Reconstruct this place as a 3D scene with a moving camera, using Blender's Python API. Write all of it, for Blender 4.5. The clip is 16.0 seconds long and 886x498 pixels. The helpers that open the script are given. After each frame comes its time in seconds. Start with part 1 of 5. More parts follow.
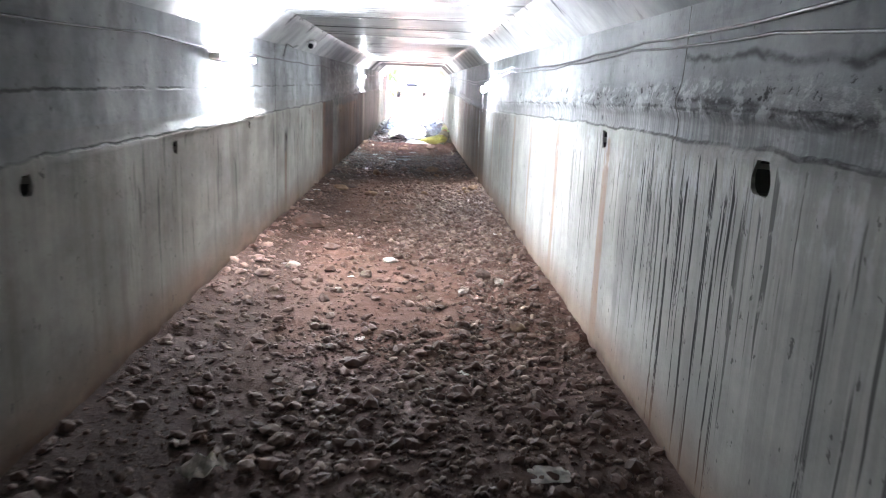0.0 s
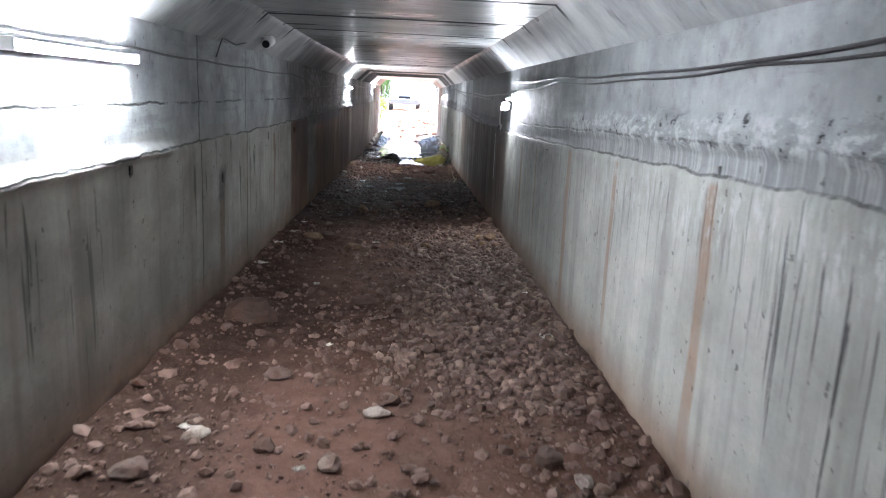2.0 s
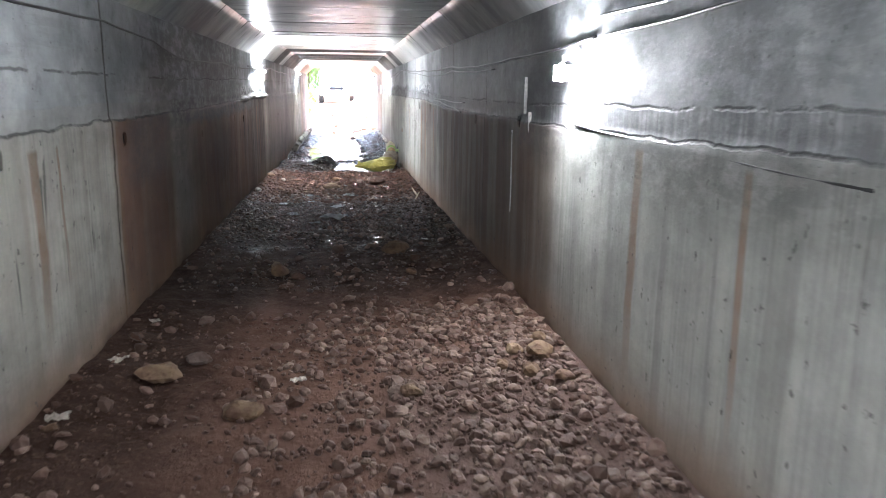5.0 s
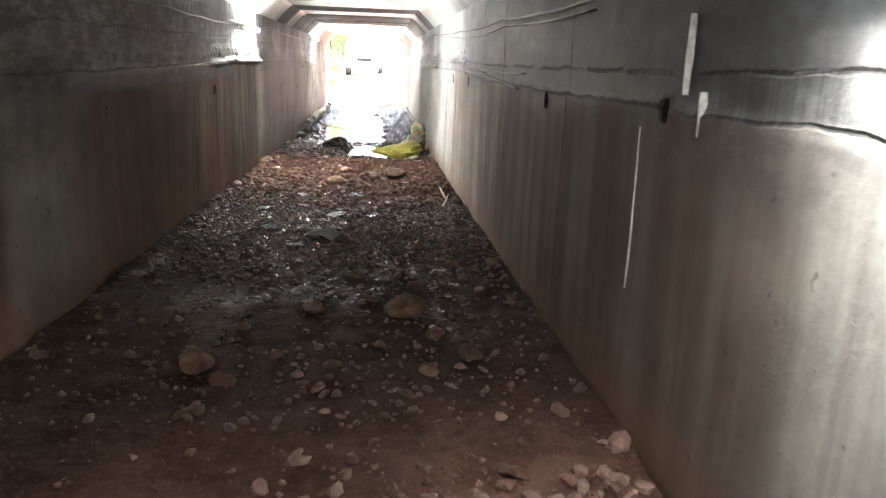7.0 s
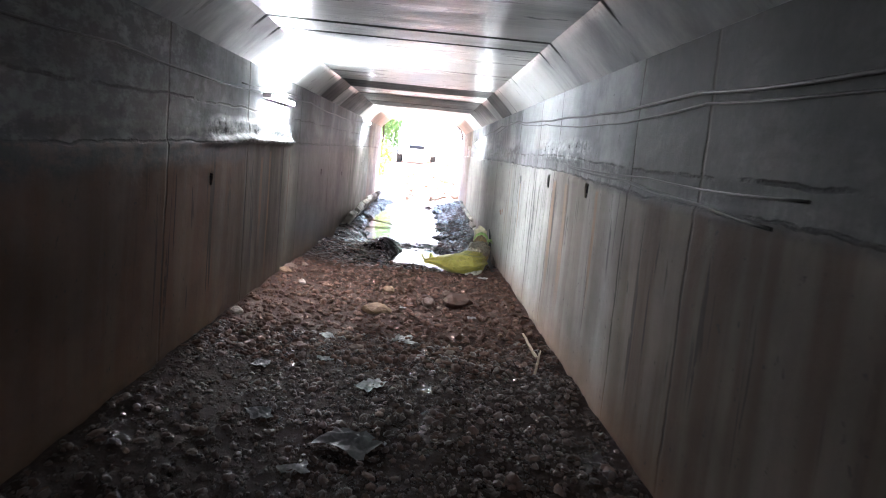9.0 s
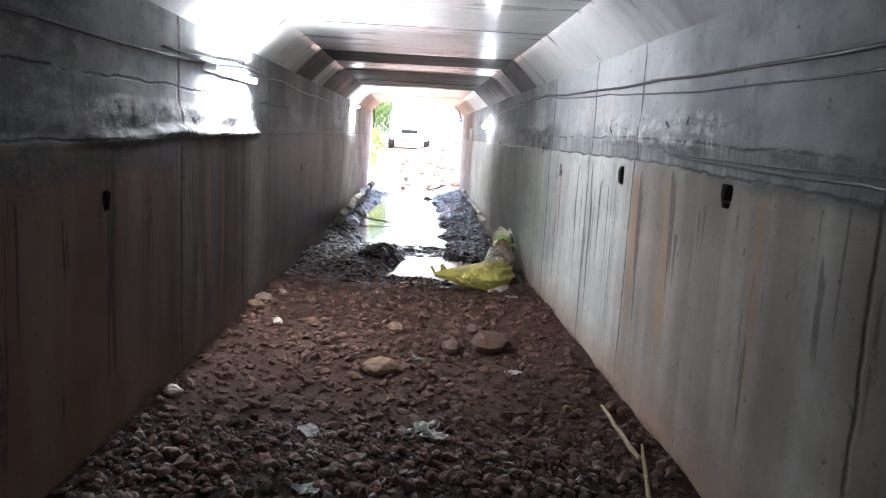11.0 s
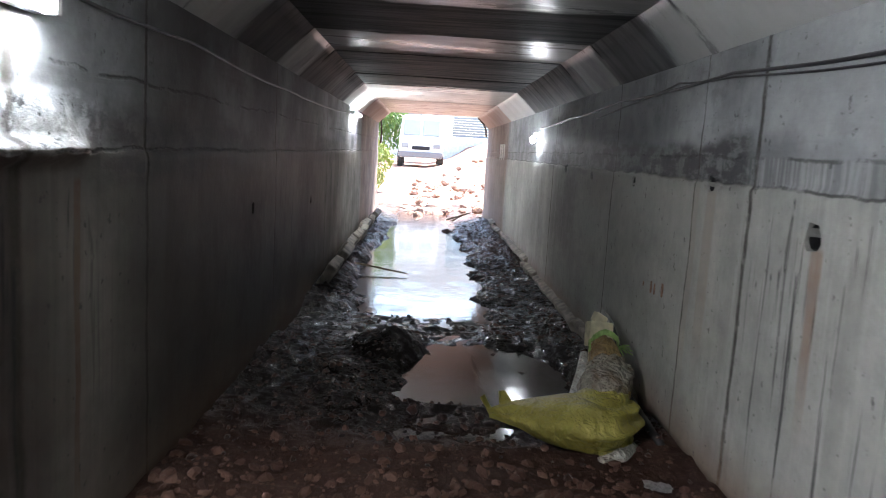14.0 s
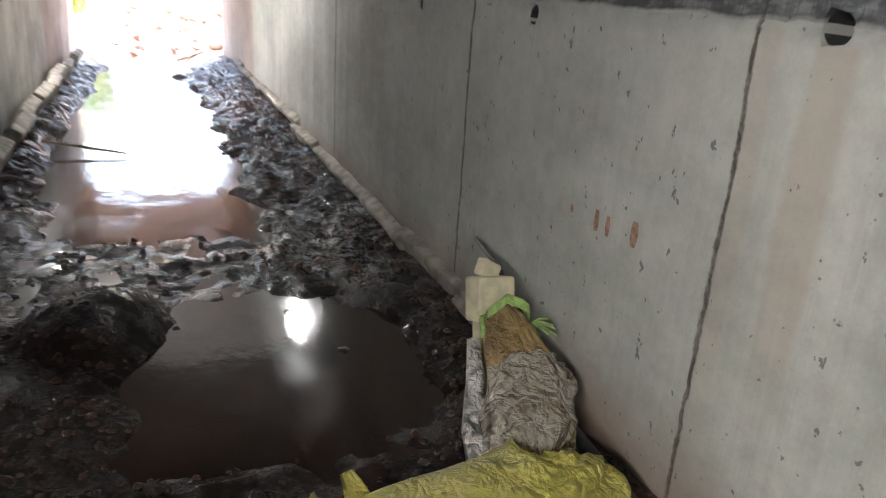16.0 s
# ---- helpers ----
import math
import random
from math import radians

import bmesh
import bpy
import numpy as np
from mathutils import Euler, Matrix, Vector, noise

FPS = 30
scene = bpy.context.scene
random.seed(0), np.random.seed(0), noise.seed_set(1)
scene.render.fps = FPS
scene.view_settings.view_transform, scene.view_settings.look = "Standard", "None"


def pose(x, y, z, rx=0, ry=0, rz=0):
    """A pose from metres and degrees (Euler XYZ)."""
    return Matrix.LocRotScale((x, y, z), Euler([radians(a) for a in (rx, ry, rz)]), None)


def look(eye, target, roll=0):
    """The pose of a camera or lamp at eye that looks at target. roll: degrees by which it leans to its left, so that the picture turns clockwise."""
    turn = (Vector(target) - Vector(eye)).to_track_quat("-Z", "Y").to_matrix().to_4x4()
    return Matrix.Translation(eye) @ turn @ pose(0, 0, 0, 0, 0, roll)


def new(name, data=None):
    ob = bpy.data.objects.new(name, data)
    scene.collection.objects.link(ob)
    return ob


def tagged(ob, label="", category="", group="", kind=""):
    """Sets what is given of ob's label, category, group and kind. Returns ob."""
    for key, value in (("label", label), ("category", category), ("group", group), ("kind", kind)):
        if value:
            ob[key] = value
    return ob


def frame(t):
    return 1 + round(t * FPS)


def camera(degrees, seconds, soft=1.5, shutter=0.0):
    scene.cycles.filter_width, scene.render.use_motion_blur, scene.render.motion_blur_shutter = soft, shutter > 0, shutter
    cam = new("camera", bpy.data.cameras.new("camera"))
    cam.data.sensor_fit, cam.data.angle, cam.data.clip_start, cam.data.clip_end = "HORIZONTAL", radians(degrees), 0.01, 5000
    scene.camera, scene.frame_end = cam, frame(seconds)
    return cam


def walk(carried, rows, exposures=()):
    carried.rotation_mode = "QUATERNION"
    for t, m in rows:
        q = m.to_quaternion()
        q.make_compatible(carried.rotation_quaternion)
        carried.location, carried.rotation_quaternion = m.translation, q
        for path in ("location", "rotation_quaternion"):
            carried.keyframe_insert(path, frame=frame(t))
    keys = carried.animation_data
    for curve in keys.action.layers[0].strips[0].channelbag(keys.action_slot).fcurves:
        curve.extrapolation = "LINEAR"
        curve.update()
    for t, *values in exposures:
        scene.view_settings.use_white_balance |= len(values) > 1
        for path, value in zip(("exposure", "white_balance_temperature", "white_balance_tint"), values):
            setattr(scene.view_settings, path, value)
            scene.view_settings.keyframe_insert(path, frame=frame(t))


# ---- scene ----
cam = camera(61.7, 16.0, soft=1.0, shutter=0.3)
# seconds, eye, point looked at, roll
PATH = [
    (0, (0.204, 0.632, 1.582), (0.288, 2.583, 1.148), 2.3),
    (0.5, (0.211, 1.395, 1.591), (0.394, 3.326, 1.101), 3.0),
    (1, (0.208, 2.163, 1.583), (0.293, 4.128, 1.219), 5.0),
    (1.5, (0.128, 2.896, 1.581), (0.453, 4.822, 1.151), 4.0),
    (2, (0.122, 3.619, 1.606), (0.228, 5.575, 1.203), 2.6),
    (2.5, (0.131, 4.406, 1.522), (0.365, 6.356, 1.147), 3.5),
    (3, (0.138, 5.159, 1.478), (0.229, 7.118, 1.083), 3.8),
    (3.5, (0.075, 5.874, 1.473), (0.137, 7.827, 1.046), 4.1),
    (4, (0.014, 6.605, 1.475), (0.151, 8.542, 0.999), 1.3),
    (4.5, (0.022, 7.41, 1.481), (0.335, 9.307, 0.933), 2.6),
    (5, (0.039, 8.27, 1.428), (0.308, 10.207, 1.008), 0.7),
    (7.5, (0.361, 11.752, 1.336), (0.489, 13.687, 0.846), 3.6),
    (8, (0.304, 12.441, 1.367), (0.247, 14.417, 1.057), 3.9),
    (8.5, (0.232, 13.149, 1.36), (0.343, 15.127, 1.083), 4.4),
    (9, (0.179, 13.85, 1.346), (0.256, 15.831, 1.086), 5.4),
    (11.5, (0.005, 16.461, 1.37), (0.077, 18.433, 1.049), 2.1),
    (12, (0.051, 17.09, 1.384), (-0.047, 19.06, 1.049), 2.8),
    (12.5, (0.067, 17.776, 1.384), (0.105, 19.765, 1.175), 2.3),
    (13, (0.018, 18.473, 1.351), (-0.138, 20.458, 1.164), 3.4),
    (13.5, (-0.076, 19.071, 1.322), (-0.117, 21.055, 1.069), 5.3),
    (14, (-0.16, 19.732, 1.348), (-0.085, 21.713, 1.087), 3.4),
    (14.5, (-0.179, 20.47, 1.332), (-0.099, 22.445, 1.032), 3.6),
    (15, (-0.158, 21.141, 1.303), (0.204, 23.065, 0.896), 4.0),
    (15.5, (-0.109, 21.74, 1.297), (0.418, 23.608, 0.815), 3.1),
    (16, (-0.073, 22.266, 1.286), (0.651, 24.011, 0.627), 3.8),
]
# seconds, stops, kelvin, tint
EXPO = [(0.0, 5.25, 6150, 10), (0.5, 5.1, 6150, 10), (1.0, 4.6, 6150, 10), (1.5, 4.0, 6150, 10), (2.0, 3.8, 6150, 10), (3.0, 3.95, 6150, 10), (4.0, 4.2, 6250, 10), (4.5, 4.7, 6250, 10), (5.0, 4.8, 6250, 10),
        (7.5, 5.25, 7200, 10), (8.0, 5.4, 6400, 10), (8.5, 5.0, 6300, 10), (9.0, 4.55, 6200, 10), (11.5, 3.85, 6200, 10), (12.5, 3.3, 6150, 10), (13.0, 3.2, 6150, 10), (13.5, 3.0, 6200, 10),
        (14.0, 2.95, 6300, 10), (14.5, 2.9, 6550, 10), (15.0, 3.0, 6750, 10), (15.5, 3.7, 6950, 10), (16.0, 4.3, 6850, 10)]
walk(cam, [(t, look(e, a, r)) for t, e, a, r in PATH], EXPO)

# ---- light of the sky ----
world = bpy.data.worlds.new("sky")
scene.world = world
world.use_nodes = True
wn = world.node_tree.nodes
sky = wn.new("ShaderNodeTexSky")
sky.sky_type, sky.sun_disc = "NISHITA", False
sky.sun_elevation, sky.sun_rotation = radians(55), radians(20)
sky.dust_density = 1.0
wn["Background"].inputs["Strength"].default_value = 0.15
world.node_tree.links.new(sky.outputs[0], wn["Background"].inputs["Color"])
sun = new("sun", bpy.data.lights.new("sun", "SUN"))
sun.data.energy, sun.data.angle, sun.data.color = 5.0, radians(12), (1.0, 0.97, 0.92)
sun.matrix_world = look((8, 62, 40), (0, 45, 0))
TUBE, BULB = 44.0, 130.0      # emission of the tubes and of the bulbs


# ---- material helpers ----
class Mat:
    """A node material: short calls that return sockets."""
    def __init__(self, name):
        self.m = bpy.data.materials.new(name)
        self.m.use_nodes = True
        self.t = self.m.node_tree
        self.bsdf = self.t.nodes["Principled BSDF"]
        geo = self.t.nodes.new("ShaderNodeNewGeometry")
        self.pos = geo.outputs["Position"]
        self.island = geo.outputs["Random Per Island"]
        self.obj = self.t.nodes.new("ShaderNodeObjectInfo").outputs["Random"]
        sep = self.t.nodes.new("ShaderNodeSeparateXYZ")
        self.t.links.new(self.pos, sep.inputs[0])
        self.x, self.y, self.z = sep.outputs

    def put(self, value, socket):
        if isinstance(value, bpy.types.NodeSocket):
            self.t.links.new(value, socket)
        else:
            socket.default_value = value

    def math(self, op, a, b=0.0, c=0.0):
        n = self.t.nodes.new("ShaderNodeMath")
        n.operation = op
        for value, socket in zip((a, b, c), n.inputs):
            self.put(value, socket)
        return n.outputs[0]

    def vec(self, x, y, z):
        n = self.t.nodes.new("ShaderNodeCombineXYZ")
        for value, socket in zip((x, y, z), n.inputs):
            self.put(value, socket)
        return n.outputs[0]

    def noise(self, scale, detail=4.0, rough=0.55, at=None, distort=0.0):
        """Noise round 0.5; scale is a number, or three for x, y and z."""
        n = self.t.nodes.new("ShaderNodeTexNoise")
        n.inputs["Detail"].default_value, n.inputs["Roughness"].default_value = detail, rough
        n.inputs["Distortion"].default_value = distort
        if isinstance(scale, tuple):
            v = self.t.nodes.new("ShaderNodeVectorMath")
            v.operation = "MULTIPLY"
            self.put(at or self.pos, v.inputs[0])
            v.inputs[1].default_value = scale
            self.t.links.new(v.outputs[0], n.inputs["Vector"])
            n.inputs["Scale"].default_value = 1.0
        else:
            self.put(at or self.pos, n.inputs["Vector"])
            n.inputs["Scale"].default_value = scale
        return n.outputs["Fac"]

    def step(self, value, low, high, to_low=0.0, to_high=1.0):
        n = self.t.nodes.new("ShaderNodeMapRange")
        n.interpolation_type = "SMOOTHSTEP"
        for v, s in zip((value, low, high, to_low, to_high), n.inputs):
            self.put(v, s)
        return n.outputs[0]

    def band(self, value, low, high, soft):
        return self.math("MULTIPLY", self.step(value, low - soft, low + soft), self.step(value, high - soft, high + soft, 1.0, 0.0))

    def mix(self, fac, a, b):
        n = self.t.nodes.new("ShaderNodeMix")
        n.data_type = "RGBA"
        self.put(fac, n.inputs["Factor"])
        for value, socket in ((a, n.inputs["A"]), (b, n.inputs["B"])):
            self.put((*value, 1.0) if isinstance(value, tuple) else value, [s for s in (n.inputs[6], n.inputs[7])][0 if socket == n.inputs["A"] else 1])
        return n.outputs[2]

    def times(self, *values):
        out = values[0]
        for v in values[1:]:
            out = self.math("MULTIPLY", out, v)
        return out

    def most(self, *values):
        out = values[0]
        for v in values[1:]:
            out = self.math("MAXIMUM", out, v)
        return out

    def done(self, color, rough=0.8, bump=None, depth=0.01, strength=0.6, metal=0.0, spec=0.5):
        b = self.bsdf.inputs
        self.put((*color, 1.0) if isinstance(color, tuple) else color, b["Base Color"])
        self.put(rough, b["Roughness"])
        b["Metallic"].default_value = metal
        b["Specular IOR Level"].default_value = spec
        if bump is not None:
            n = self.t.nodes.new("ShaderNodeBump")
            n.inputs["Strength"].default_value, n.inputs["Distance"].default_value = strength, depth
            self.put(bump, n.inputs["Height"])
            self.t.links.new(n.outputs[0], b["Normal"])
        return self.m


def plain(name, color, rough=0.6, metal=0.0, vary=0.25, grain=40.0):
    m = Mat(name)
    dark = tuple(c * (1 - vary) for c in color)
    lite = tuple(min(1, c * (1 + vary)) for c in color)
    f = m.step(m.noise(grain, 5), 0.3, 0.7)
    return m.done(m.mix(f, dark, lite), rough, m.noise(grain * 3, 3), 0.002, 0.4, metal)


def glow(name, color, power):
    m = bpy.data.materials.new(name)
    m.use_nodes = True
    b = m.node_tree.nodes["Principled BSDF"].inputs
    b["Base Color"].default_value = (0.8, 0.8, 0.8, 1)
    b["Emission Color"].default_value = (*color, 1)
    b["Emission Strength"].default_value = power
    return m


# ---- the tunnel's measures ----
HALF = 1.32                       # half the width between the walls
HAUNCH, CEIL, CHAMFER = 1.94, 2.21, 0.27
START, END = -34.0, 38.0


def middle(y):
    """The tunnel's axis bends a little towards its far end."""
    return 0.0075 * max(0.0, y - 20.0)


def fn(x, y, z, s=1.0):
    return noise.noise(Vector((x * s, y * s, z * s)))


def smooth(a, b, v):
    v = min(1.0, max(0.0, (v - a) / (b - a)))
    return v * v * (3 - 2 * v)


WATER = -0.315


# ---- materials ----
def seam_at(side, y):
    """Height of the construction joint along a wall."""
    if side > 0:
        return 1.41 - 0.195 * smooth(2.0, 14.0, y) + 0.06 * smooth(17.0, 21.0, y)
    return 1.22 + 0.06 * smooth(15.0, 21.0, y)


def streaks(m, above, low_end, seed, dense=34.0, cut=0.575, top=0.0):
    """Run-off lines of uneven length that hang down from the joint: 1 in a line."""
    col = m.noise((0.0, dense, 0.5), 3, 0.65, m.vec(m.x, m.math("ADD", m.y, seed), m.z))
    end = m.noise((0.0, dense * 0.6, 0.0), 2, 0.6, m.vec(m.x, m.math("ADD", m.y, seed + 40.0), m.z))
    head = m.noise((0.0, dense * 0.5, 0.0), 1, 0.5, m.vec(m.x, m.math("ADD", m.y, seed + 80.0), m.z))
    gaps = m.noise((0.0, dense * 0.7, 7.0), 4, 0.7, m.vec(m.x, m.math("ADD", m.y, seed + 60.0), m.z))
    reach = m.step(end, 0.32, 0.70, -0.10, low_end)
    return m.times(m.step(col, cut, cut + 0.035), m.step(above, m.math("SUBTRACT", reach, 0.10), m.math("ADD", reach, 0.04)),
                   m.step(m.math("SUBTRACT", above, m.step(head, 0.35, 0.65, top, top - 0.3)), -0.03, 0.0, 1.0, 0.0), m.step(gaps, 0.36, 0.44, 0.2, 1.0))


def wall_material(name, side):
    m = Mat(name)
    east = side > 0
    if east:
        line = m.math("ADD", m.step(m.y, 2.0, 14.0, 1.41, 1.215), m.step(m.y, 17.0, 21.0, 0.0, 0.06))
    else:
        line = m.step(m.y, 15.0, 21.0, 1.22, 1.28)
    above = m.math("SUBTRACT", m.z, line)
    wob = m.math("MULTIPLY", m.math("SUBTRACT", m.noise(1.6, 4), 0.5), 0.5)
    yw, zw = m.math("ADD", m.y, wob), m.math("ADD", m.z, m.math("MULTIPLY", wob, 0.5))
    aw = m.math("ADD", above, m.math("MULTIPLY", m.math("SUBTRACT", m.noise((2.0, 2.6, 2.0), 5, 0.65), 0.5), 0.07))
    blotch = m.step(m.noise(1.1, 6, 0.62), 0.32, 0.68)
    fine = m.math("ADD", m.math("MULTIPLY", m.noise(11.0, 6, 0.7), 0.7), m.math("MULTIPLY", m.noise(70.0, 4, 0.7), 0.3))
    runs = m.step(m.noise((0.0, 3.4, 0.3), 3, 0.5), 0.32, 0.68)
    thin = m.step(m.noise((0.0, 30.0, 0.45), 4, 0.65), 0.42, 0.62)
    lower = m.step(aw, -0.008, 0.008, 1.0, 0.0)
    pale = m.mix(runs, (0.43, 0.435, 0.405), (0.54, 0.54, 0.50)) if east else m.mix(runs, (0.36, 0.345, 0.305), (0.47, 0.455, 0.41))
    patch = m.step(m.noise((0.5, 0.55, 0.5), 3), 0.42, 0.62)
    pale = m.mix(m.times(thin, m.step(patch, 0.0, 1.0, 0.08, 0.42)), pale, (0.25, 0.26, 0.25))
    pale = m.mix(m.times(m.step(blotch, 0.3, 0.9), 0.35), pale, (0.50, 0.50, 0.47) if east else (0.36, 0.34, 0.30))
    # damp runs, wider and softer, that start at the joint
    damp = m.times(m.step(m.noise((0.0, 4.6, 0.22), 4, 0.6, m.vec(m.x, m.math("ADD", m.y, 11.0), m.z)), 0.52, 0.64), m.step(m.noise(2.2, 4), 0.3, 0.6, 0.3, 1.0))
    pale = m.mix(m.times(damp, 0.45), pale, (0.20, 0.20, 0.18) if east else (0.17, 0.15, 0.12))
    upper = m.mix(blotch, (0.27, 0.285, 0.295), (0.47, 0.49, 0.50))
    upper = m.mix(m.times(m.step(m.noise(4.5, 6, 0.7), 0.52, 0.66), 0.42), upper, (0.15, 0.155, 0.16))
    upper = m.mix(m.times(m.step(m.noise((0.3, 0.8, 9.0), 5, 0.65), 0.54, 0.66), 0.35), upper, (0.19, 0.195, 0.20))
    col = m.mix(lower, upper, pale)
    # the strip of kicker concrete over the joint, striped by the boards
    strip = m.band(aw, 0.0, 0.125 if east else 0.10, 0.006)
    comb = m.step(m.noise((0.0, 42.0, 1.2), 4, 0.7), 0.44, 0.60)
    col = m.mix(m.times(strip, 0.7), col, m.mix(comb, (0.22, 0.23, 0.235), (0.46, 0.47, 0.47)) if east else m.mix(blotch, (0.30, 0.30, 0.29), (0.44, 0.44, 0.42)))
    # reddish run-off on stretches of the lower wall
    if not east:
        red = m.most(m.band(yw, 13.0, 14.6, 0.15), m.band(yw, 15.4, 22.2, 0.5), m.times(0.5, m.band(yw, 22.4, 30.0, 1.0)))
        # past y 19 the near-black also puts shade below the tube into the colour
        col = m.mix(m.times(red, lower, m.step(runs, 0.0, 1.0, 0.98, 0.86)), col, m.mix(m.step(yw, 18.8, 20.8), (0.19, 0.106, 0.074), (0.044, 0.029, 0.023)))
        col = m.mix(m.times(m.band(yw, 19.9, 22.1, 0.15), lower, m.step(m.noise((0.0, 2.4, 0.6), 4, 0.6), 0.5, 0.62), 0.4), col, (0.20, 0.17, 0.14))
    else:
        red = m.most(m.times(1.0, m.band(yw, 12.6, 18.0, 0.5)), m.band(yw, 13.2, 14.3, 0.2), m.times(0.7, m.band(yw, 18.2, 20.3, 0.4)))
        col = m.mix(m.times(red, lower, m.step(runs, 0.0, 1.0, 0.95, 0.72)), col, (0.14, 0.092, 0.066))
        col = m.mix(m.times(m.band(m.y, 20.85, 21.78, 0.02), m.band(m.z, 1.46, 1.665, 0.012), 0.4), col, (0.40, 0.31, 0.23))
    # single rust runs: place, half width, top, foot
    if east:
        runs_at = ((4.93, 0.09, 1.33, -0.2), (6.47, 0.07, 1.33, -0.1), (7.83, 0.045, 1.30, 0.0), (9.06, 0.07, 1.27, -0.2), (10.45, 0.03, 1.2, 0.1),
                   (11.35, 0.05, 1.2, 0.0), (18.6, 0.05, 1.2, 0.2), (19.6, 0.09, 1.2, 0.0), (20.15, 0.10, 1.2, 0.0), (22.43, 0.05, 1.08, 0.2), (23.5, 0.08, 1.24, 0.1), (23.72, 0.06, 1.28, -0.2))
    else:
        runs_at = ((9.5, 0.10, 0.95, -0.2), (10.42, 0.025, 1.15, 0.2), (11.8, 0.06, 1.15, 0.1), (12.1, 0.02, 1.15, 0.3), (13.1, 0.05, 1.2, -0.1), (19.24, 0.06, 1.1, 0.0),
                   (20.9, 0.07, 1.15, 0.1), (21.25, 0.05, 1.2, -0.2), (22.25, 0.03, 1.2, -0.2))
    shake = m.math("MULTIPLY", m.math("SUBTRACT", m.noise((3.0, 3.0, 1.2), 3), 0.5), 0.10)
    ys = m.math("ADD", m.y, shake)
    rust = None
    for y, w, top, foot in runs_at:
        one = m.times(m.step(m.math("ABSOLUTE", m.math("SUBTRACT", ys, y)), w * 0.55, w * 1.0, 1.0, 0.0), m.step(m.z, top - 0.03, top, 1.0, 0.0), m.step(m.z, foot, foot + 0.6))
        rust = one if rust is None else m.most(rust, one)
    col = m.mix(m.times(rust, m.step(fine, 0.25, 0.7, 0.9, 0.5)), col, (0.34, 0.215, 0.135) if east else (0.20, 0.115, 0.072))
    # the joint itself: a broken dark line below the strip and another above it
    broken = m.step(m.noise((0.0, 2.2, 3.0), 5, 0.7), 0.42, 0.54)
    dark_line = m.most(m.times(m.step(m.math("ABSOLUTE", aw), 0.002, 0.010, 1.0, 0.0), m.step(broken, 0.0, 1.0, 0.35, 1.0)),
                       m.times(m.step(m.math("ABSOLUTE", m.math("SUBTRACT", aw, 0.125 if east else 0.27)), 0.002, 0.011, 1.0, 0.0), broken, 0.8))
    col = m.mix(m.times(dark_line, 0.8), col, (0.06, 0.06, 0.06))
    ragged = m.step(m.noise((3.0, 5.0, 12.0), 7, 0.72), 0.38, 0.58)
    if east:
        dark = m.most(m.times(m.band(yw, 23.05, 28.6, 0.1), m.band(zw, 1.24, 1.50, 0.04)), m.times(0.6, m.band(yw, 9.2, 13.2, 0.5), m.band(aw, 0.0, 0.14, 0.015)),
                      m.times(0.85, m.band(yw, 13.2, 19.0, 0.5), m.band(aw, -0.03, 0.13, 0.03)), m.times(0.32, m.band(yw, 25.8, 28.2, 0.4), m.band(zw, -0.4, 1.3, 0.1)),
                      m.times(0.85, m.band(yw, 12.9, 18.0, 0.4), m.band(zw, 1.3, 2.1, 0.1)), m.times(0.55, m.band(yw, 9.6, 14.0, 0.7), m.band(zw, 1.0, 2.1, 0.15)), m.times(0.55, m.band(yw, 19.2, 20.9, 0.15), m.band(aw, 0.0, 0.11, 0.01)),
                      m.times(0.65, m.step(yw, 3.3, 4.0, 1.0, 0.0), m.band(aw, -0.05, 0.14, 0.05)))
        lines = m.most(m.times(m.band(m.y, 3.05, 3.95, 0.08), streaks(m, above, -1.6, 0.0, 26.0, 0.505)), m.times(m.band(m.y, 0.6, 3.05, 0.1), streaks(m, above, -1.5, 50.0, 15.0, 0.54), 0.75),
                       m.times(m.band(m.y, 3.9, 4.75, 0.15), streaks(m, above, -1.2, 30.0, 36.0, 0.54)), m.times(m.band(m.y, 5.1, 5.95, 0.1), streaks(m, above, -0.9, 9.0, 44.0, 0.53), 0.9),
                       m.times(m.band(m.y, 5.9, 10.0, 0.4), streaks(m, above, -0.6, 5.0, 40.0, 0.56), 0.5), m.times(m.band(m.y, 20.5, 23.0, 0.25), streaks(m, above, -1.4, 17.0, 24.0, 0.55, -0.02), 0.85),
                       m.times(m.band(m.y, 15.6, 20.4, 0.3), streaks(m, above, -1.0, 27.0, 12.0, 0.56), 0.6))
        white = m.times(m.band(m.y, 2.0, 8.2, 0.5), m.band(aw, -0.28, -0.02, 0.08), m.step(m.noise((0.0, 15.0, 5.0), 6, 0.7), 0.48, 0.6), 0.6)
        col = m.mix(white, col, (0.66, 0.69, 0.70))
    else:
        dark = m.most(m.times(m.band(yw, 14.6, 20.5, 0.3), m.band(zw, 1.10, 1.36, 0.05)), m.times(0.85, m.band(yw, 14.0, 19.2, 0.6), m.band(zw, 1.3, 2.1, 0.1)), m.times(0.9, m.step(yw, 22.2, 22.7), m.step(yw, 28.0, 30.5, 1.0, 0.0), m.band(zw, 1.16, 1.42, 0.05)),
                      m.times(0.9, m.band(yw, 9.42, 9.60, 0.04), m.band(zw, 0.74, 0.98, 0.05)), m.times(0.6, m.band(yw, 13.4, 15.2, 0.2), m.band(zw, 0.8, 1.3, 0.1)))
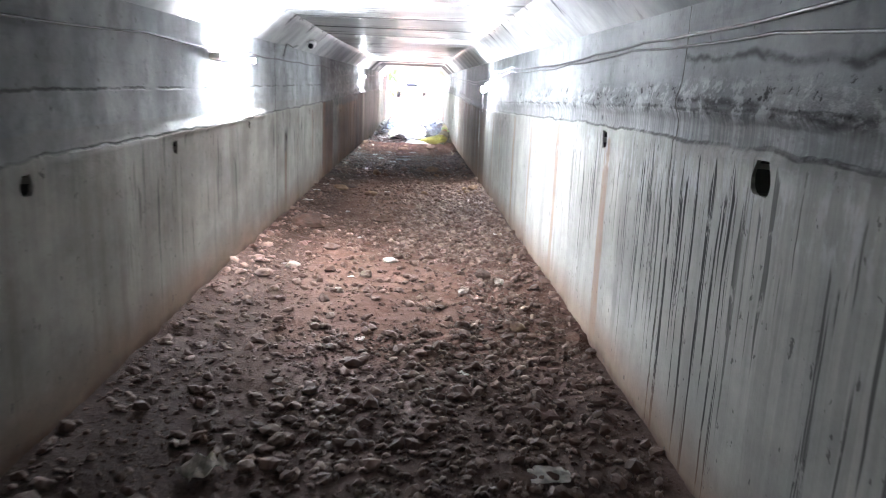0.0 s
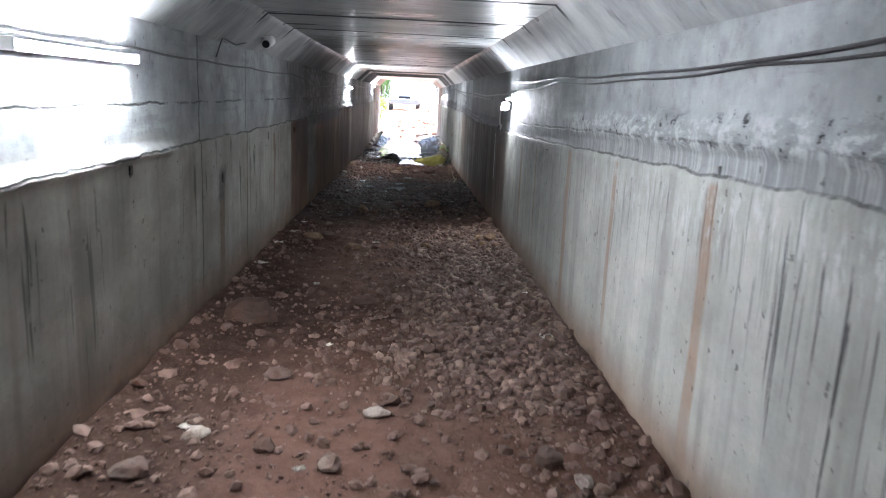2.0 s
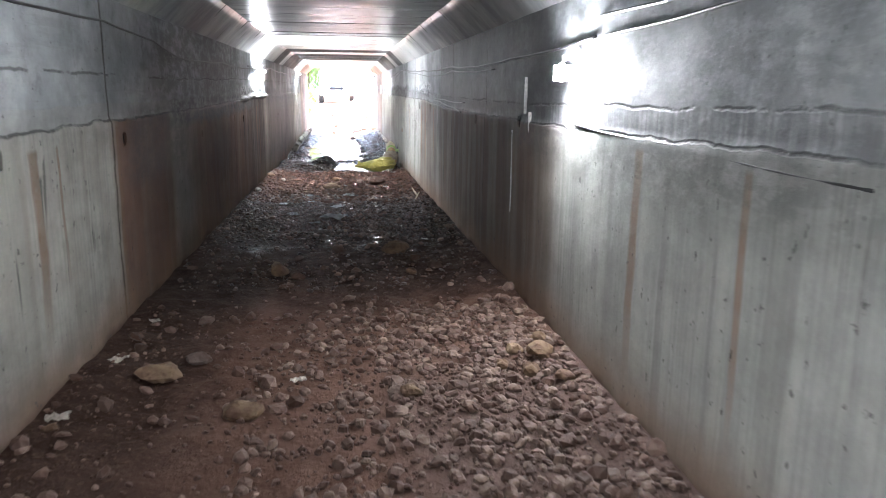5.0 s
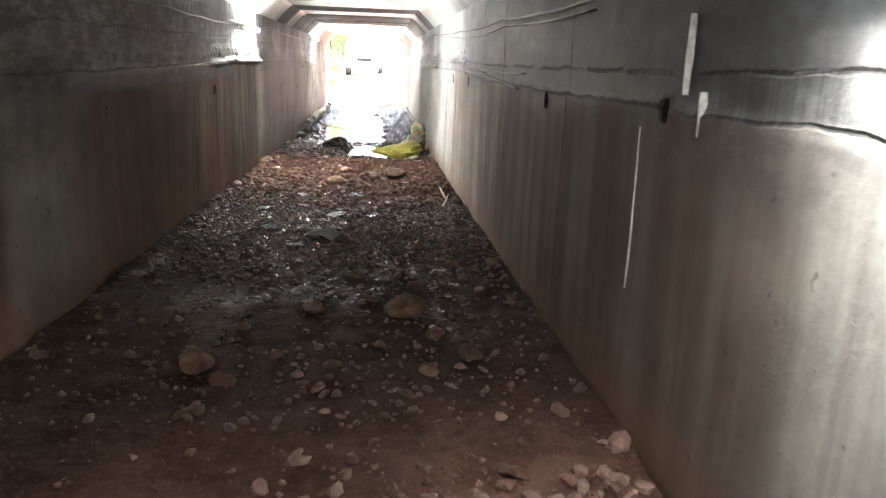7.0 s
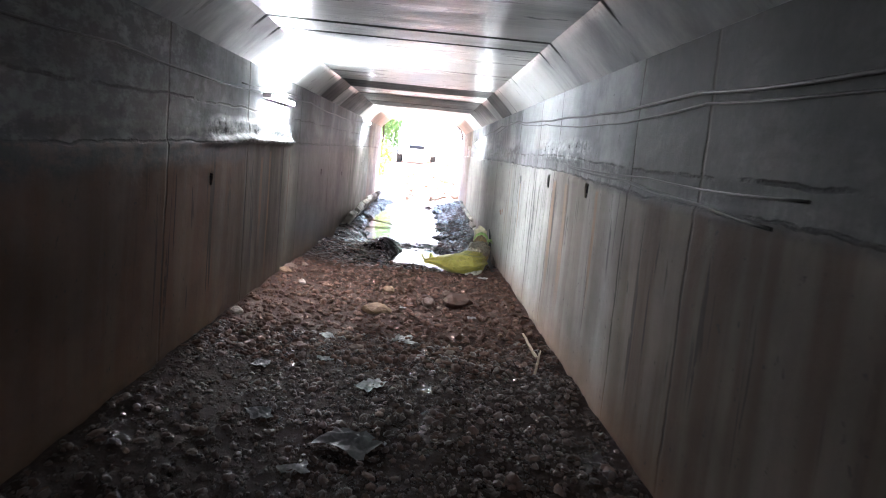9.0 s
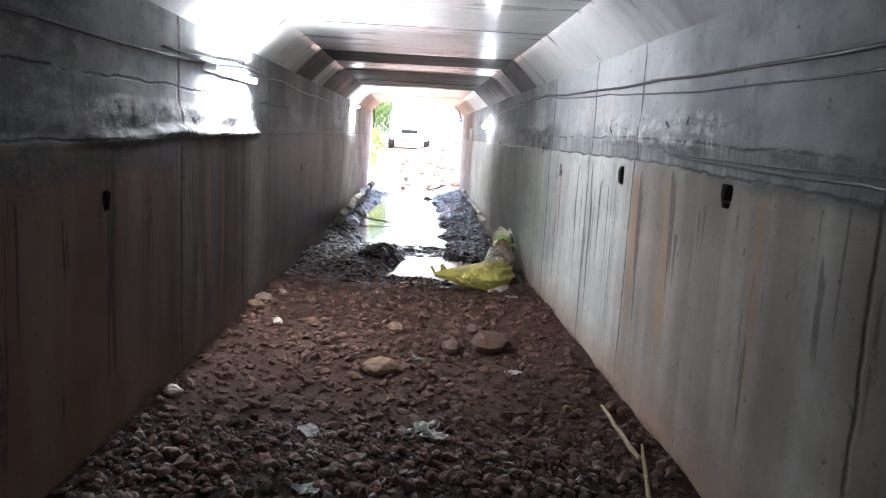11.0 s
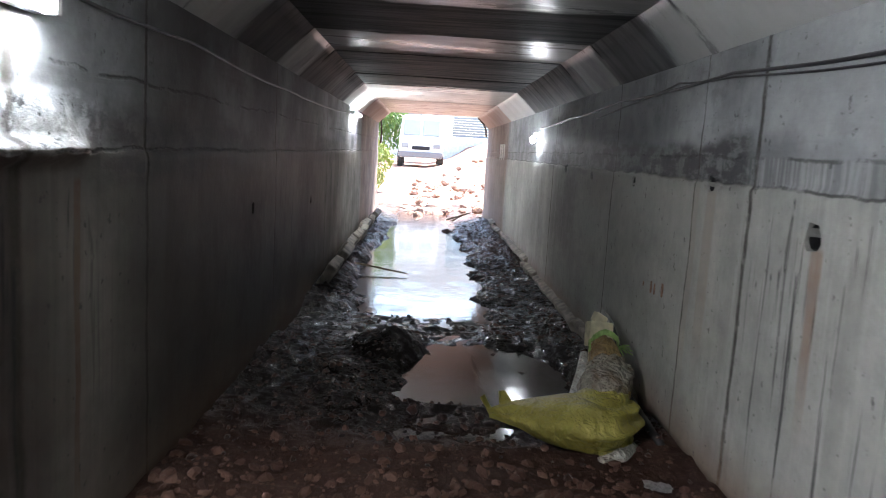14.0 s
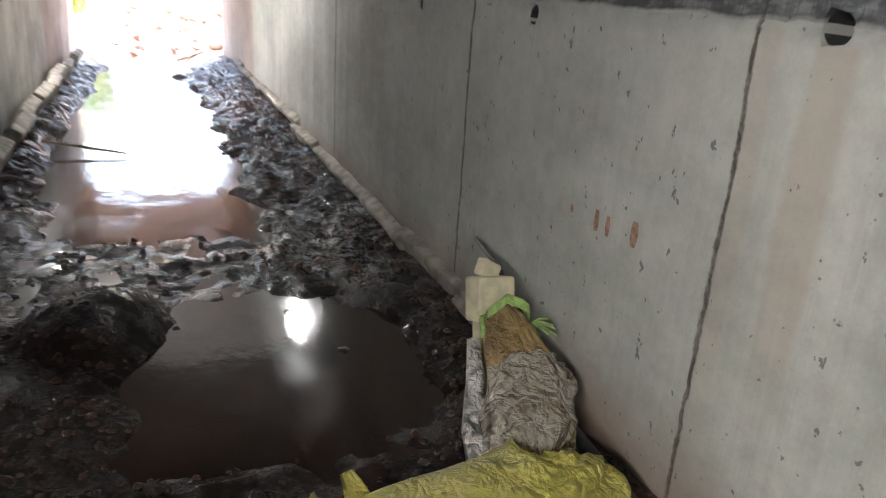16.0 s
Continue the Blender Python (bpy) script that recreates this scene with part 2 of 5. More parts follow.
        lines = m.most(m.times(m.band(m.y, 4.6, 7.2, 0.4), streaks(m, above, -1.3, 3.0, 14.0, 0.57), 0.7), m.times(m.band(m.y, 8.4, 13.0, 0.4), streaks(m, above, -0.9, 13.0, 9.0, 0.57), 0.7),
                       m.times(m.band(m.y, 18.0, 22.4, 0.4), streaks(m, above, -1.4, 23.0, 9.0, 0.56), 0.75), m.times(m.band(m.y, 25.0, 33.0, 0.6), streaks(m, above, -0.9, 33.0, 9.0, 0.58), 0.8))
        # west wall past y 22: its shade painted as near-black colour
        far_shade = m.times(m.step(yw, 22.0, 23.6), m.step(yw, 27.0, 31.0, 1.0, 0.0))
        col = m.mix(m.times(far_shade, m.step(blotch, 0.0, 1.0, 0.92, 0.75)), col, m.mix(m.step(yw, 23.0, 26.0), (0.045, 0.036, 0.032), (0.026, 0.028, 0.031)))
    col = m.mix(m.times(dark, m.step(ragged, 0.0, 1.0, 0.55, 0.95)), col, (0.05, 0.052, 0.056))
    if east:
        # upper wall beyond the bulb: unlit stretch painted dark, here and in the mask above
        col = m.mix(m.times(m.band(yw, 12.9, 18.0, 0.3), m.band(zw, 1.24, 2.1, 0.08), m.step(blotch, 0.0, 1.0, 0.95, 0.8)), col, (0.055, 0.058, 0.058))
        # light of the tube opposite put into a paler wall colour
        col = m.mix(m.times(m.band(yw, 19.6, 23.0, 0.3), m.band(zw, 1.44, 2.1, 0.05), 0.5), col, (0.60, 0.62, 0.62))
        old = m.times(m.step(m.y, 3.80, 3.83, 1.0, 0.0), m.most(m.band(zw, 1.69, 1.715, 0.012), m.band(zw, 1.53, 1.552, 0.01)), m.step(ragged, 0.0, 1.0, 0.45, 1.0))
        col = m.mix(m.times(old, 0.9), col, (0.05, 0.05, 0.055))
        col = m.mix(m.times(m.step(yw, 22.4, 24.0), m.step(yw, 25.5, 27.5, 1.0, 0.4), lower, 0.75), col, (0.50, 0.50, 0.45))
    cracks = None
    for y, w in (((3.82, 0.5), (14.9, 0.8), (16.9, 1.0), (17.9, 0.8), (20.25, 0.9), (21.4, 1.1), (23.05, 1.3), (23.76, 0.6), (25.55, 0.8), (28.3, 1.0)) if east
                 else ((8.93, 0.9), (10.43, 0.8), (13.0, 1.2), (18.3, 1.2), (20.3, 1.5), (21.87, 2.6), (22.9, 1.0), (25.6, 0.9), (28.6, 0.9))):
        one = m.step(m.math("ABSOLUTE", m.math("SUBTRACT", m.math("ADD", m.y, m.math("ADD", m.math("MULTIPLY", shake, 0.4), m.math("MULTIPLY", m.math("SUBTRACT", m.noise((9.0, 9.0, 7.0), 4, 0.7), 0.5), 0.04))), y)), 0.005 * w, 0.020 * w, 1.0, 0.0)
        cracks = one if cracks is None else m.most(cracks, one)
    col = m.mix(m.times(cracks, m.step(fine, 0.3, 0.6, 0.35, 0.95)), col, (0.05, 0.042, 0.035))
    col = m.mix(m.times(lines, 0.95), col, (0.022, 0.024, 0.028))
    # pinkish mud film in the last unit
    col = m.mix(m.times(m.step(yw, 33.0, 33.6), 0.6), col, (0.36, 0.22, 0.17))
    # mud splashed up from the floor
    foot = m.math("ADD", zw, m.math("MULTIPLY", m.math("SUBTRACT", m.y, 6.0), 0.0125))
    col = m.mix(m.times(m.step(foot, 0.02, 0.42, 0.85, 0.0), m.step(yw, 17.0, 20.0, 1.0, 0.5 if side < 0 else 0.85)), col, (0.25, 0.15, 0.095))
    col = m.mix(m.times(m.step(foot, 0.03, 0.10, 1.0, 0.0), 0.75), col, (0.10, 0.055, 0.035))
    col = m.mix(m.step(fine, 0.35, 0.7, 0.0, 0.22), col, (0.14, 0.14, 0.13))
    # grime in patches
    grime = m.step(m.noise((0.9, 0.9, 1.4), 6, 0.65), 0.36, 0.66, 0.04, 0.30 if east else 0.42)
    col = m.mix(grime, col, (0.035, 0.034, 0.032))
    # pits and specks
    col = m.mix(m.times(m.step(m.noise((24.0, 24.0, 18.0), 3, 0.6), 0.665, 0.70), 0.7), col, (0.07, 0.07, 0.068))
    crust = m.times(m.band(yw, 2.2, 9.2, 0.4), m.band(aw, 0.10, 0.23, 0.03)) if east else m.times(m.band(yw, 19.2, 22.4, 0.2), m.band(aw, 0.0, 0.17, 0.03))
    if east:
        crust = m.most(crust, m.times(m.band(yw, 19.0, 21.2, 0.2), m.band(aw, 0.10, 0.26, 0.03)))
    crumbs = m.noise((8.0, 11.0, 15.0), 7, 0.72)
    col = m.mix(m.times(crust, m.step(crumbs, 0.50, 0.60), 0.55), col, (0.62, 0.64, 0.65))
    col = m.mix(m.times(crust, m.step(crumbs, 0.38, 0.42, 1.0, 0.0), 0.95), col, (0.03, 0.03, 0.032))
    wet = m.math("SUBTRACT", m.step(m.most(dark, damp) if east else m.most(dark, damp, far_shade), 0.0, 1.0, 0.84, 0.66), m.times(0.06, blotch))
    bump = m.math("ADD", m.math("ADD", m.math("MULTIPLY", fine, 0.5), m.noise(6.0, 6, 0.6)), m.math("SUBTRACT", m.times(crust, crumbs, 5.0), m.times(2.0, m.most(dark_line, cracks))))
    return m.done(col, wet, bump, 0.012, 0.5, spec=0.15)


JOINTS = (-30.6, -27.7, -24.9, -22.0, -19.3, -16.4, -13.6, -10.7, -7.9, -5.0, -2.1, 0.8, 3.4, 5.9, 8.6, 10.0, 11.4, 12.75, 14.3, 16.1, 17.9, 19.5, 20.0, 22.1, 23.7, 25.5, 26.8, 28.8, 30.1, 33.1, 35.6)


def ceiling_material():
    m = Mat("ceiling_concrete")
    wob = m.math("MULTIPLY", m.math("SUBTRACT", m.noise((1.2, 3.0, 1.0), 5), 0.5), 0.7)
    yw = m.math("ADD", m.y, wob)
    col = m.mix(m.step(m.noise((0.9, 1.5, 1.0), 6, 0.66), 0.33, 0.67), (0.24, 0.25, 0.255), (0.44, 0.45, 0.45))
    # bays near the tubes made paler; past y 30 this paints in lamplight
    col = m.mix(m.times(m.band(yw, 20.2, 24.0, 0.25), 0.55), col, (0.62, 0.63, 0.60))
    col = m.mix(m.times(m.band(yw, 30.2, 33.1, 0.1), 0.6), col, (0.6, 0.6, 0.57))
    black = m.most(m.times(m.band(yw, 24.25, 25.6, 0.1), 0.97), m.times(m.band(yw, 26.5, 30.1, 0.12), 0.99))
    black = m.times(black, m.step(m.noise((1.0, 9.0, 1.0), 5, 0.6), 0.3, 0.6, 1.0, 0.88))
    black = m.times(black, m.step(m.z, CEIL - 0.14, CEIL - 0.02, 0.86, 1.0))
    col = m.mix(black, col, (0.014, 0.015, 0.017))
    col = m.mix(m.times(m.band(yw, 25.55, 26.8, 0.06), 0.7, m.step(m.z, CEIL - 0.05, CEIL - 0.015)), col, (0.42, 0.35, 0.33))
    col = m.mix(m.times(m.step(yw, 33.0, 33.2), 0.7), col, (0.38, 0.25, 0.2))
    spots = m.step(m.noise((2.0, 5.0, 2.0), 7, 0.7), 0.60, 0.68)
    col = m.mix(m.times(spots, 0.55), col, (0.09, 0.09, 0.09))
    lines = None
    near = m.math("ADD", m.y, m.math("MULTIPLY", m.math("SUBTRACT", m.noise(2.2, 3), 0.5), 0.04))
    for y in JOINTS[11:]:
        one = m.step(m.math("ABSOLUTE", m.math("SUBTRACT", near, y)), 0.012, 0.05, 1.0, 0.0)
        lines = one if lines is None else m.most(lines, one)
    col = m.mix(m.times(lines, m.step(m.z, CEIL - 0.1, CEIL - 0.03, 0.06, 0.85)), col, (0.03, 0.03, 0.032))
    rough = m.math("ADD", m.step(m.noise((1.0, 4.0, 1.0), 4), 0.3, 0.7, 0.24, 0.46), m.step(m.z, CEIL - 0.06, CEIL - 0.015, 0.35, 0.0))
    rough = m.most(rough, m.times(black, 0.72))
    bump = m.math("ADD", m.times(m.noise((1.2, 14.0, 2.0), 4, 0.6), m.step(m.z, CEIL - 0.06, CEIL - 0.015)), m.math("MULTIPLY", m.noise(30.0, 4), 0.3))
    out = m.done(col, rough, bump, 0.014, 0.5)
    m.put(m.step(black, 0.0, 1.0, 0.14, 0.03), m.bsdf.inputs["Specular IOR Level"])
    return out


def mud_material():
    m = Mat("red_mud")
    big, mid, fine = m.noise(0.9, 5, 0.6), m.noise(7.0, 6, 0.65), m.noise(45.0, 5, 0.7)
    wob = m.math("MULTIPLY", m.math("SUBTRACT", m.noise(1.3, 5), 0.5), 1.6)
    yw = m.math("ADD", m.y, wob)
    col = m.mix(m.step(mid, 0.32, 0.68), (0.038, 0.018, 0.012), (0.095, 0.048, 0.033))
    col = m.mix(m.times(m.step(big, 0.45, 0.65), 0.6), col, (0.11, 0.058, 0.042))
    # drier, paler stretches by the lamps, with lamplight put into the mud colour
    dried_lit = m.times(m.most(m.band(yw, 4.4, 7.6, 0.8), m.band(yw, 9.6, 14.0, 0.6)), m.step(m.math("ABSOLUTE", m.math("SUBTRACT", m.x, 0.15)), 0.6, 1.2, 1.0, 0.25))
    col = m.mix(m.times(dried_lit, 0.6), col, m.mix(mid, (0.085, 0.042, 0.030), (0.215, 0.122, 0.09)))
    grey = m.most(m.times(m.band(yw, 0.0, 4.6, 0.6), 0.7), m.times(m.step(m.x, 0.1, 0.5), m.band(yw, 7.4, 12.2, 0.6), 0.7))
    col = m.mix(m.times(grey, 0.6), col, (0.12, 0.09, 0.083))
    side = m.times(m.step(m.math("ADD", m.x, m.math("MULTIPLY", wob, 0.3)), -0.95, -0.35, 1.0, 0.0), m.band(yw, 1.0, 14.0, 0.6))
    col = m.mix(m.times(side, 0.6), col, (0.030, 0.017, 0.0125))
    col = m.mix(m.times(m.band(yw, 19.4, 23.6, 0.5), 0.6), col, (0.028, 0.014, 0.0105))
    dark = m.most(m.times(m.band(yw, 15.2, 19.4, 0.6), 0.5), m.times(m.band(yw, 13.4, 15.6, 0.5), 0.3), m.times(m.step(yw, 23.2, 24.4), 0.92))
    dark = m.times(dark, m.step(m.times(m.step(yw, 30.0, 32.0), m.step(m.x, 0.5, 0.8)), 0.0, 1.0, 1.0, 0.25), m.step(yw, 37.0, 39.0, 1.0, 0.0))
    col = m.mix(dark, col, (0.018, 0.011, 0.009))
    col = m.mix(m.step(fine, 0.52, 0.72, 0.0, 0.55), col, (0.21, 0.135, 0.105))
    col = m.mix(m.times(dark, 0.9), col, m.mix(mid, (0.005, 0.0036, 0.0032), (0.016, 0.0095, 0.0075)))
    wetness = m.most(m.times(m.step(yw, 23.0, 24.2), m.step(mid, 0.35, 0.6)), m.times(m.band(yw, 15.3, 19.6, 0.5), m.step(mid, 0.52, 0.6)))
    rough = m.math("SUBTRACT", m.step(wetness, 0.0, 1.0, m.step(mid, 0.35, 0.6, 0.92, 0.74), 0.18), m.times(m.band(yw, 25.9, 27.2, 0.3), wetness, 0.12))
    bump = m.math("ADD", m.math("MULTIPLY", fine, 0.35), mid)
    out = m.done(col, rough, bump, 0.045, 0.9)
    m.put(m.math("ADD", m.step(wetness, 0.0, 1.0, 0.14, 0.15), m.times(m.band(yw, 25.7, 27.4, 0.3), 0.5)), m.bsdf.inputs["Specular IOR Level"])
    return out


def stone_material(name, dark, lite, rough=0.8, spec=0.4):
    m = Mat(name)
    pick = m.math("FRACT", m.math("ADD", m.island, m.obj))
    col = m.mix(pick, dark, lite)
    col = m.mix(m.step(m.noise(9.0, 5, 0.65), 0.35, 0.7), col, (0.085, 0.042, 0.029))
    return m.done(col, rough, m.noise(60.0, 5, 0.65), 0.006, 0.8, spec=spec)


def water_material():
    m = Mat("muddy_water")
    col = m.mix(m.step(m.noise(1.5, 4), 0.35, 0.65), (0.022, 0.013, 0.010), (0.04, 0.024, 0.019))
    b = m.done(col, m.step(m.noise(2.5, 5), 0.45, 0.75, 0.07, 0.2), m.noise((9.0, 5.0, 1.0), 5), 0.006, 0.35, spec=0.6)
    return b


def earth_material():
    m = Mat("dry_red_earth")
    mid = m.noise(2.5, 6, 0.65)
    col = m.mix(m.step(mid, 0.33, 0.67), (0.24, 0.13, 0.09), (0.42, 0.28, 0.22))
    return m.done(col, 0.95, m.math("ADD", mid, m.noise(14.0, 5)), 0.06, 0.8, spec=0.1)


M_EARTH = earth_material()
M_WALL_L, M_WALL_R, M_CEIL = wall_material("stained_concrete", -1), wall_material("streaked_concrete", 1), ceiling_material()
M_MUD, M_WATER = mud_material(), water_material()
M_STONE = stone_material("muddy_stone", (0.10, 0.07, 0.058), (0.25, 0.19, 0.16))
M_GRAVEL = stone_material("crushed_gravel", (0.065, 0.036, 0.026), (0.27, 0.18, 0.145), 0.62)
M_BANK = stone_material("bank_gravel", (0.07, 0.04, 0.03), (0.29, 0.205, 0.165), 0.62)
M_WETGRAVEL = stone_material("wet_black_gravel", (0.008, 0.006, 0.006), (0.024, 0.016, 0.014), 0.30, 0.22)
M_KERB = plain("pale_concrete", (0.23, 0.205, 0.17), 0.85, vary=0.45, grain=9.0)
M_HOLE = plain("hole_black", (0.012, 0.012, 0.013), 0.7)
M_CABLE = plain("black_rubber", (0.018, 0.018, 0.02), 0.45)
M_WHITE = plain("white_enamel", (0.74, 0.75, 0.75), 0.35, vary=0.08)
M_PAPER = plain("dirty_paper", (0.62, 0.58, 0.53), 0.8, vary=0.3, grain=25.0)
M_TUBE = glow("lit_tube", (0.95, 0.965, 1.0), TUBE)
M_BULB = glow("lit_bulb", (0.95, 0.97, 1.0), BULB)
M_BULB_DIM = glow("dim_lit_bulb", (0.95, 0.97, 1.0), 0.45 * BULB)
M_LENS = plain("smoked_lens", (0.02, 0.02, 0.025), 0.12, vary=0.05)
M_GREYPLASTIC = plain("grey_plastic", (0.16, 0.165, 0.17), 0.5)


# ---- mesh helpers ----
def part(name, bm, material, parent=None, label="", smoothed=False):
    me = bpy.data.meshes.new(name)
    if smoothed:
        for f in bm.faces:
            f.smooth = True
    bm.to_mesh(me)
    bm.free()
    me.materials.append(material)
    ob = new(name, me)
    if parent is not None:
        ob.parent = parent
    if label:
        ob["label"] = label
    return ob


def grid_mesh(rows, cols, at, skip=None):
    bm = bmesh.new()
    v = [[bm.verts.new(at(i, j)) for j in range(cols)] for i in range(rows)]
    for i in range(rows - 1):
        for j in range(cols - 1):
            if not skip or (i, j) not in skip:
                bm.faces.new((v[i][j], v[i + 1][j], v[i + 1][j + 1], v[i][j + 1]))
    return bm, v


def box(bm, cx, cy, cz, sx, sy, sz, bevel=0.0, rot=None):
    m = Matrix.Translation((cx, cy, cz)) @ (rot or Matrix.Identity(4)) @ Matrix.Diagonal((sx, sy, sz, 1))
    made = bmesh.ops.create_cube(bm, size=1.0, matrix=m)["verts"]
    if bevel:
        edges = list({e for v in made for e in v.link_edges})
        bmesh.ops.bevel(bm, geom=edges, offset=bevel, segments=2, affect="EDGES", profile=0.6)
    return bm


def tube(points, radius, sides=8, closed=True, radii=None):
    """A pipe through points."""
    bm = bmesh.new()
    pts = [Vector(p) for p in points]
    rings = []
    for i, p in enumerate(pts):
        d = (pts[min(i + 1, len(pts) - 1)] - pts[max(i - 1, 0)]).normalized()
        a = d.orthogonal().normalized() if abs(d.z) > 0.9 else d.cross(Vector((0, 0, 1))).normalized()
        b = d.cross(a)
        r = radii[i] if radii else radius
        rings.append([bm.verts.new(p + r * (math.cos(k) * a + math.sin(k) * b)) for k in (2 * math.pi * s / sides for s in range(sides))])
    for p, q in zip(rings, rings[1:]):
        for s in range(sides):
            bm.faces.new((p[s], p[(s + 1) % sides], q[(s + 1) % sides], q[s]))
    if closed:
        bm.faces.new(rings[0][::-1])
        bm.faces.new(rings[-1])
    bmesh.ops.recalc_face_normals(bm, faces=bm.faces)
    return bm


# ---- walls, with their weep holes ----
HOLES_R = [(2.98, 1.33, 0.07), (5.02, 1.30, 0.06), (5.18, 1.42, 0.015), (6.45, 1.37, 0.02), (7.83, 1.35, 0.02), (13.58, 1.21, 0.05), (15.34, 1.16, 0.05), (18.93, 1.17, 0.06),
           (20.52, 1.17, 0.072), (22.47, 1.11, 0.06), (23.53, 1.26, 0.045), (24.96, 1.215, 0.045), (26.28, 1.21, 0.045), (27.56, 1.24, 0.045)]
HOLES_L = [(3.59, 1.13, 0.05), (5.45, 1.12, 0.045), (7.58, 1.15, 0.035), (9.52, 0.90, 0.04), (11.45, 1.13, 0.045), (13.25, 1.10, 0.045), (15.96, 0.98, 0.04),
           (19.25, 0.99, 0.05), (24.85, 0.88, 0.045), (27.45, 0.77, 0.04), (31.5, 0.88, 0.04)]


def lines_round(start, stop, step, spots):
    out = [start + i * 0.5 for i in range(int(-start / 0.5))] + [i * step for i in range(int(stop / step) + 1)] + [stop]
    for c, r in spots:
        out = [v for v in out if not c - r - 0.012 < v < c + r + 0.012]
        out += [c - r, c + r]
    return sorted(set(round(v, 4) for v in out))


def build_wall(name, side, holes, material, label):
    ys = lines_round(START, END, 0.05, [(y, r) for y, z, r in holes])
    zs = [-1.0, -0.7, -0.5, -0.35]
    zs += [-0.25 + 0.09 * i for i in range(14)] + [1.02, 1.06, 1.09]
    zs += [1.12 + 0.022 * i for i in range(22)] + [1.62, 1.68, 1.75, 1.86, HAUNCH]
    zs = sorted(set(round(z, 4) for z in zs))

    def inner(y, z):
        rough = 0.004 * fn(0, y, z, 3.0) + 0.0025 * fn(3, y, z, 11.0) + 0.006 * fn(9, y, z, 0.7)
        seam = seam_at(side, y) + 0.02 * fn(5, y, 0, 1.3)
        out = 0.014 * smooth(seam - 0.012, seam + 0.012, z)
        if side > 0:
            lump = smooth(2.0, 3.0, y) * (1 - smooth(8.0, 9.4, y)) + 0.7 * smooth(18.8, 19.4, y) * (1 - smooth(20.9, 21.4, y))
            lump *= smooth(seam + 0.08, seam + 0.12, z) * (1 - smooth(seam + 0.16, seam + 0.26, z))
            lip = 0.0
        else:
            lump = smooth(19.3, 19.9, y) * (1 - smooth(22.2, 22.5, y)) * smooth(seam - 0.03, seam + 0.03, z) * (1 - smooth(seam + 0.1, seam + 0.2, z))
            # mortar lips that stand out over the joint below the tube lights
            lip = (0.036 + 0.016 * fn(3, y, 0, 3.0)) * smooth(5.0, 5.8, y) * (1 - smooth(8.0, 8.6, y)) + (0.058 + 0.02 * fn(1, y, 0, 4.0)) * smooth(18.9, 19.4, y) * (1 - smooth(22.1, 22.4, y))
            lip *= smooth(seam - 0.035, seam - 0.012, z + 0.02 * fn(8, y, 0, 6.0)) * (1 - smooth(seam + 0.02, seam + 0.05, z))
        out -= lip
        for hy, hz, hr in holes:
            if abs(hy - y) < 0.25:
                lump *= smooth(hr * 1.4, hr * 1.4 + 0.1, math.hypot(hy - y, hz - z))
        out -= lump * (0.045 * max(0.0, fn(2, y, z, 5.0) + 0.3) + 0.03 * max(0, fn(7, y, z, 10.0)))
        return Vector((side * (HALF + out + rough) + middle(y), y, z))

    # each hole takes the place of the cells that it covers
    skip, spots = set(), []
    for y, z, r in holes:
        i0, i1 = ys.index(round(y - r, 4)), ys.index(round(y + r, 4))
        j0 = max(j for j in range(len(zs)) if zs[j] <= z - r)
        j1 = min(j for j in range(len(zs)) if zs[j] >= z + r)
        skip |= {(i, j) for i in range(i0, i1) for j in range(j0, j1)}
        spots.append((y, z, r, i0, i1, j0, j1))
    bm, v = grid_mesh(len(ys), len(zs), lambda i, j: inner(ys[i], zs[j]), skip)
    for f in bm.faces:
        f.smooth = True
    for y, z, r, i0, i1, j0, j1 in spots:
        rim = [v[i][j0] for i in range(i0, i1)] + [v[i1][j] for j in range(j0, j1)] + [v[i][j1] for i in range(i1, i0, -1)] + [v[i0][j] for j in range(j1, j0, -1)]
        ring, deep = [], []
        for q in rim:
            a = math.atan2(q.co.z - z, q.co.y - y)
            rr = r * (0.95 + 0.12 * math.sin(3 * a + y))
            p = Vector((inner(y, z).x, y + rr * math.cos(a), z + 1.15 * rr * math.sin(a)))
            ring.append(bm.verts.new(p))
            deep.append(bm.verts.new(p + Vector((side * 0.16, 0, -0.01))))
        n = len(rim)
        for k in range(n):
            bm.faces.new((rim[k], rim[(k + 1) % n], ring[(k + 1) % n], ring[k]))
            bm.faces.new((ring[k], ring[(k + 1) % n], deep[(k + 1) % n], deep[k]))
        bm.faces.new(deep)
    # outer skin and ends
    o = [[bm.verts.new((side * (HALF + 0.32) + middle(y), y, z)) for z in (-1.0, HAUNCH)] for y in (START, END)]
    bm.faces.new((o[0][0], o[0][1], o[1][1], o[1][0]))
    for i, k in ((0, 0), (len(ys) - 1, 1)):
        bm.faces.new([*v[i], o[k][1], o[k][0]])
    bmesh.ops.recalc_face_normals(bm, faces=bm.faces)
    ob = tagged(part(name, bm, material), label, "wall", kind="structure")
    # pipes in the larger holes; their black puts the hole's darkness into colour
    for y, z, r in holes:
        if r > 0.03:
            bp = tube([(side * (HALF + 0.012) + middle(y), y, z), (side * (HALF + 0.145) + middle(y), y, z - 0.008)], r * 0.9, 12, closed=False)
            bp.verts.ensure_lookup_table()
            bp.faces.new(bp.verts[-12:])
            part("weep_pipe", bp, M_HOLE, ob, "weep pipe coloured black for the dark inside the hole")
    return ob


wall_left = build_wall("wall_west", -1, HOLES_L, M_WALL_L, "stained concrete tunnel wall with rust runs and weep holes")
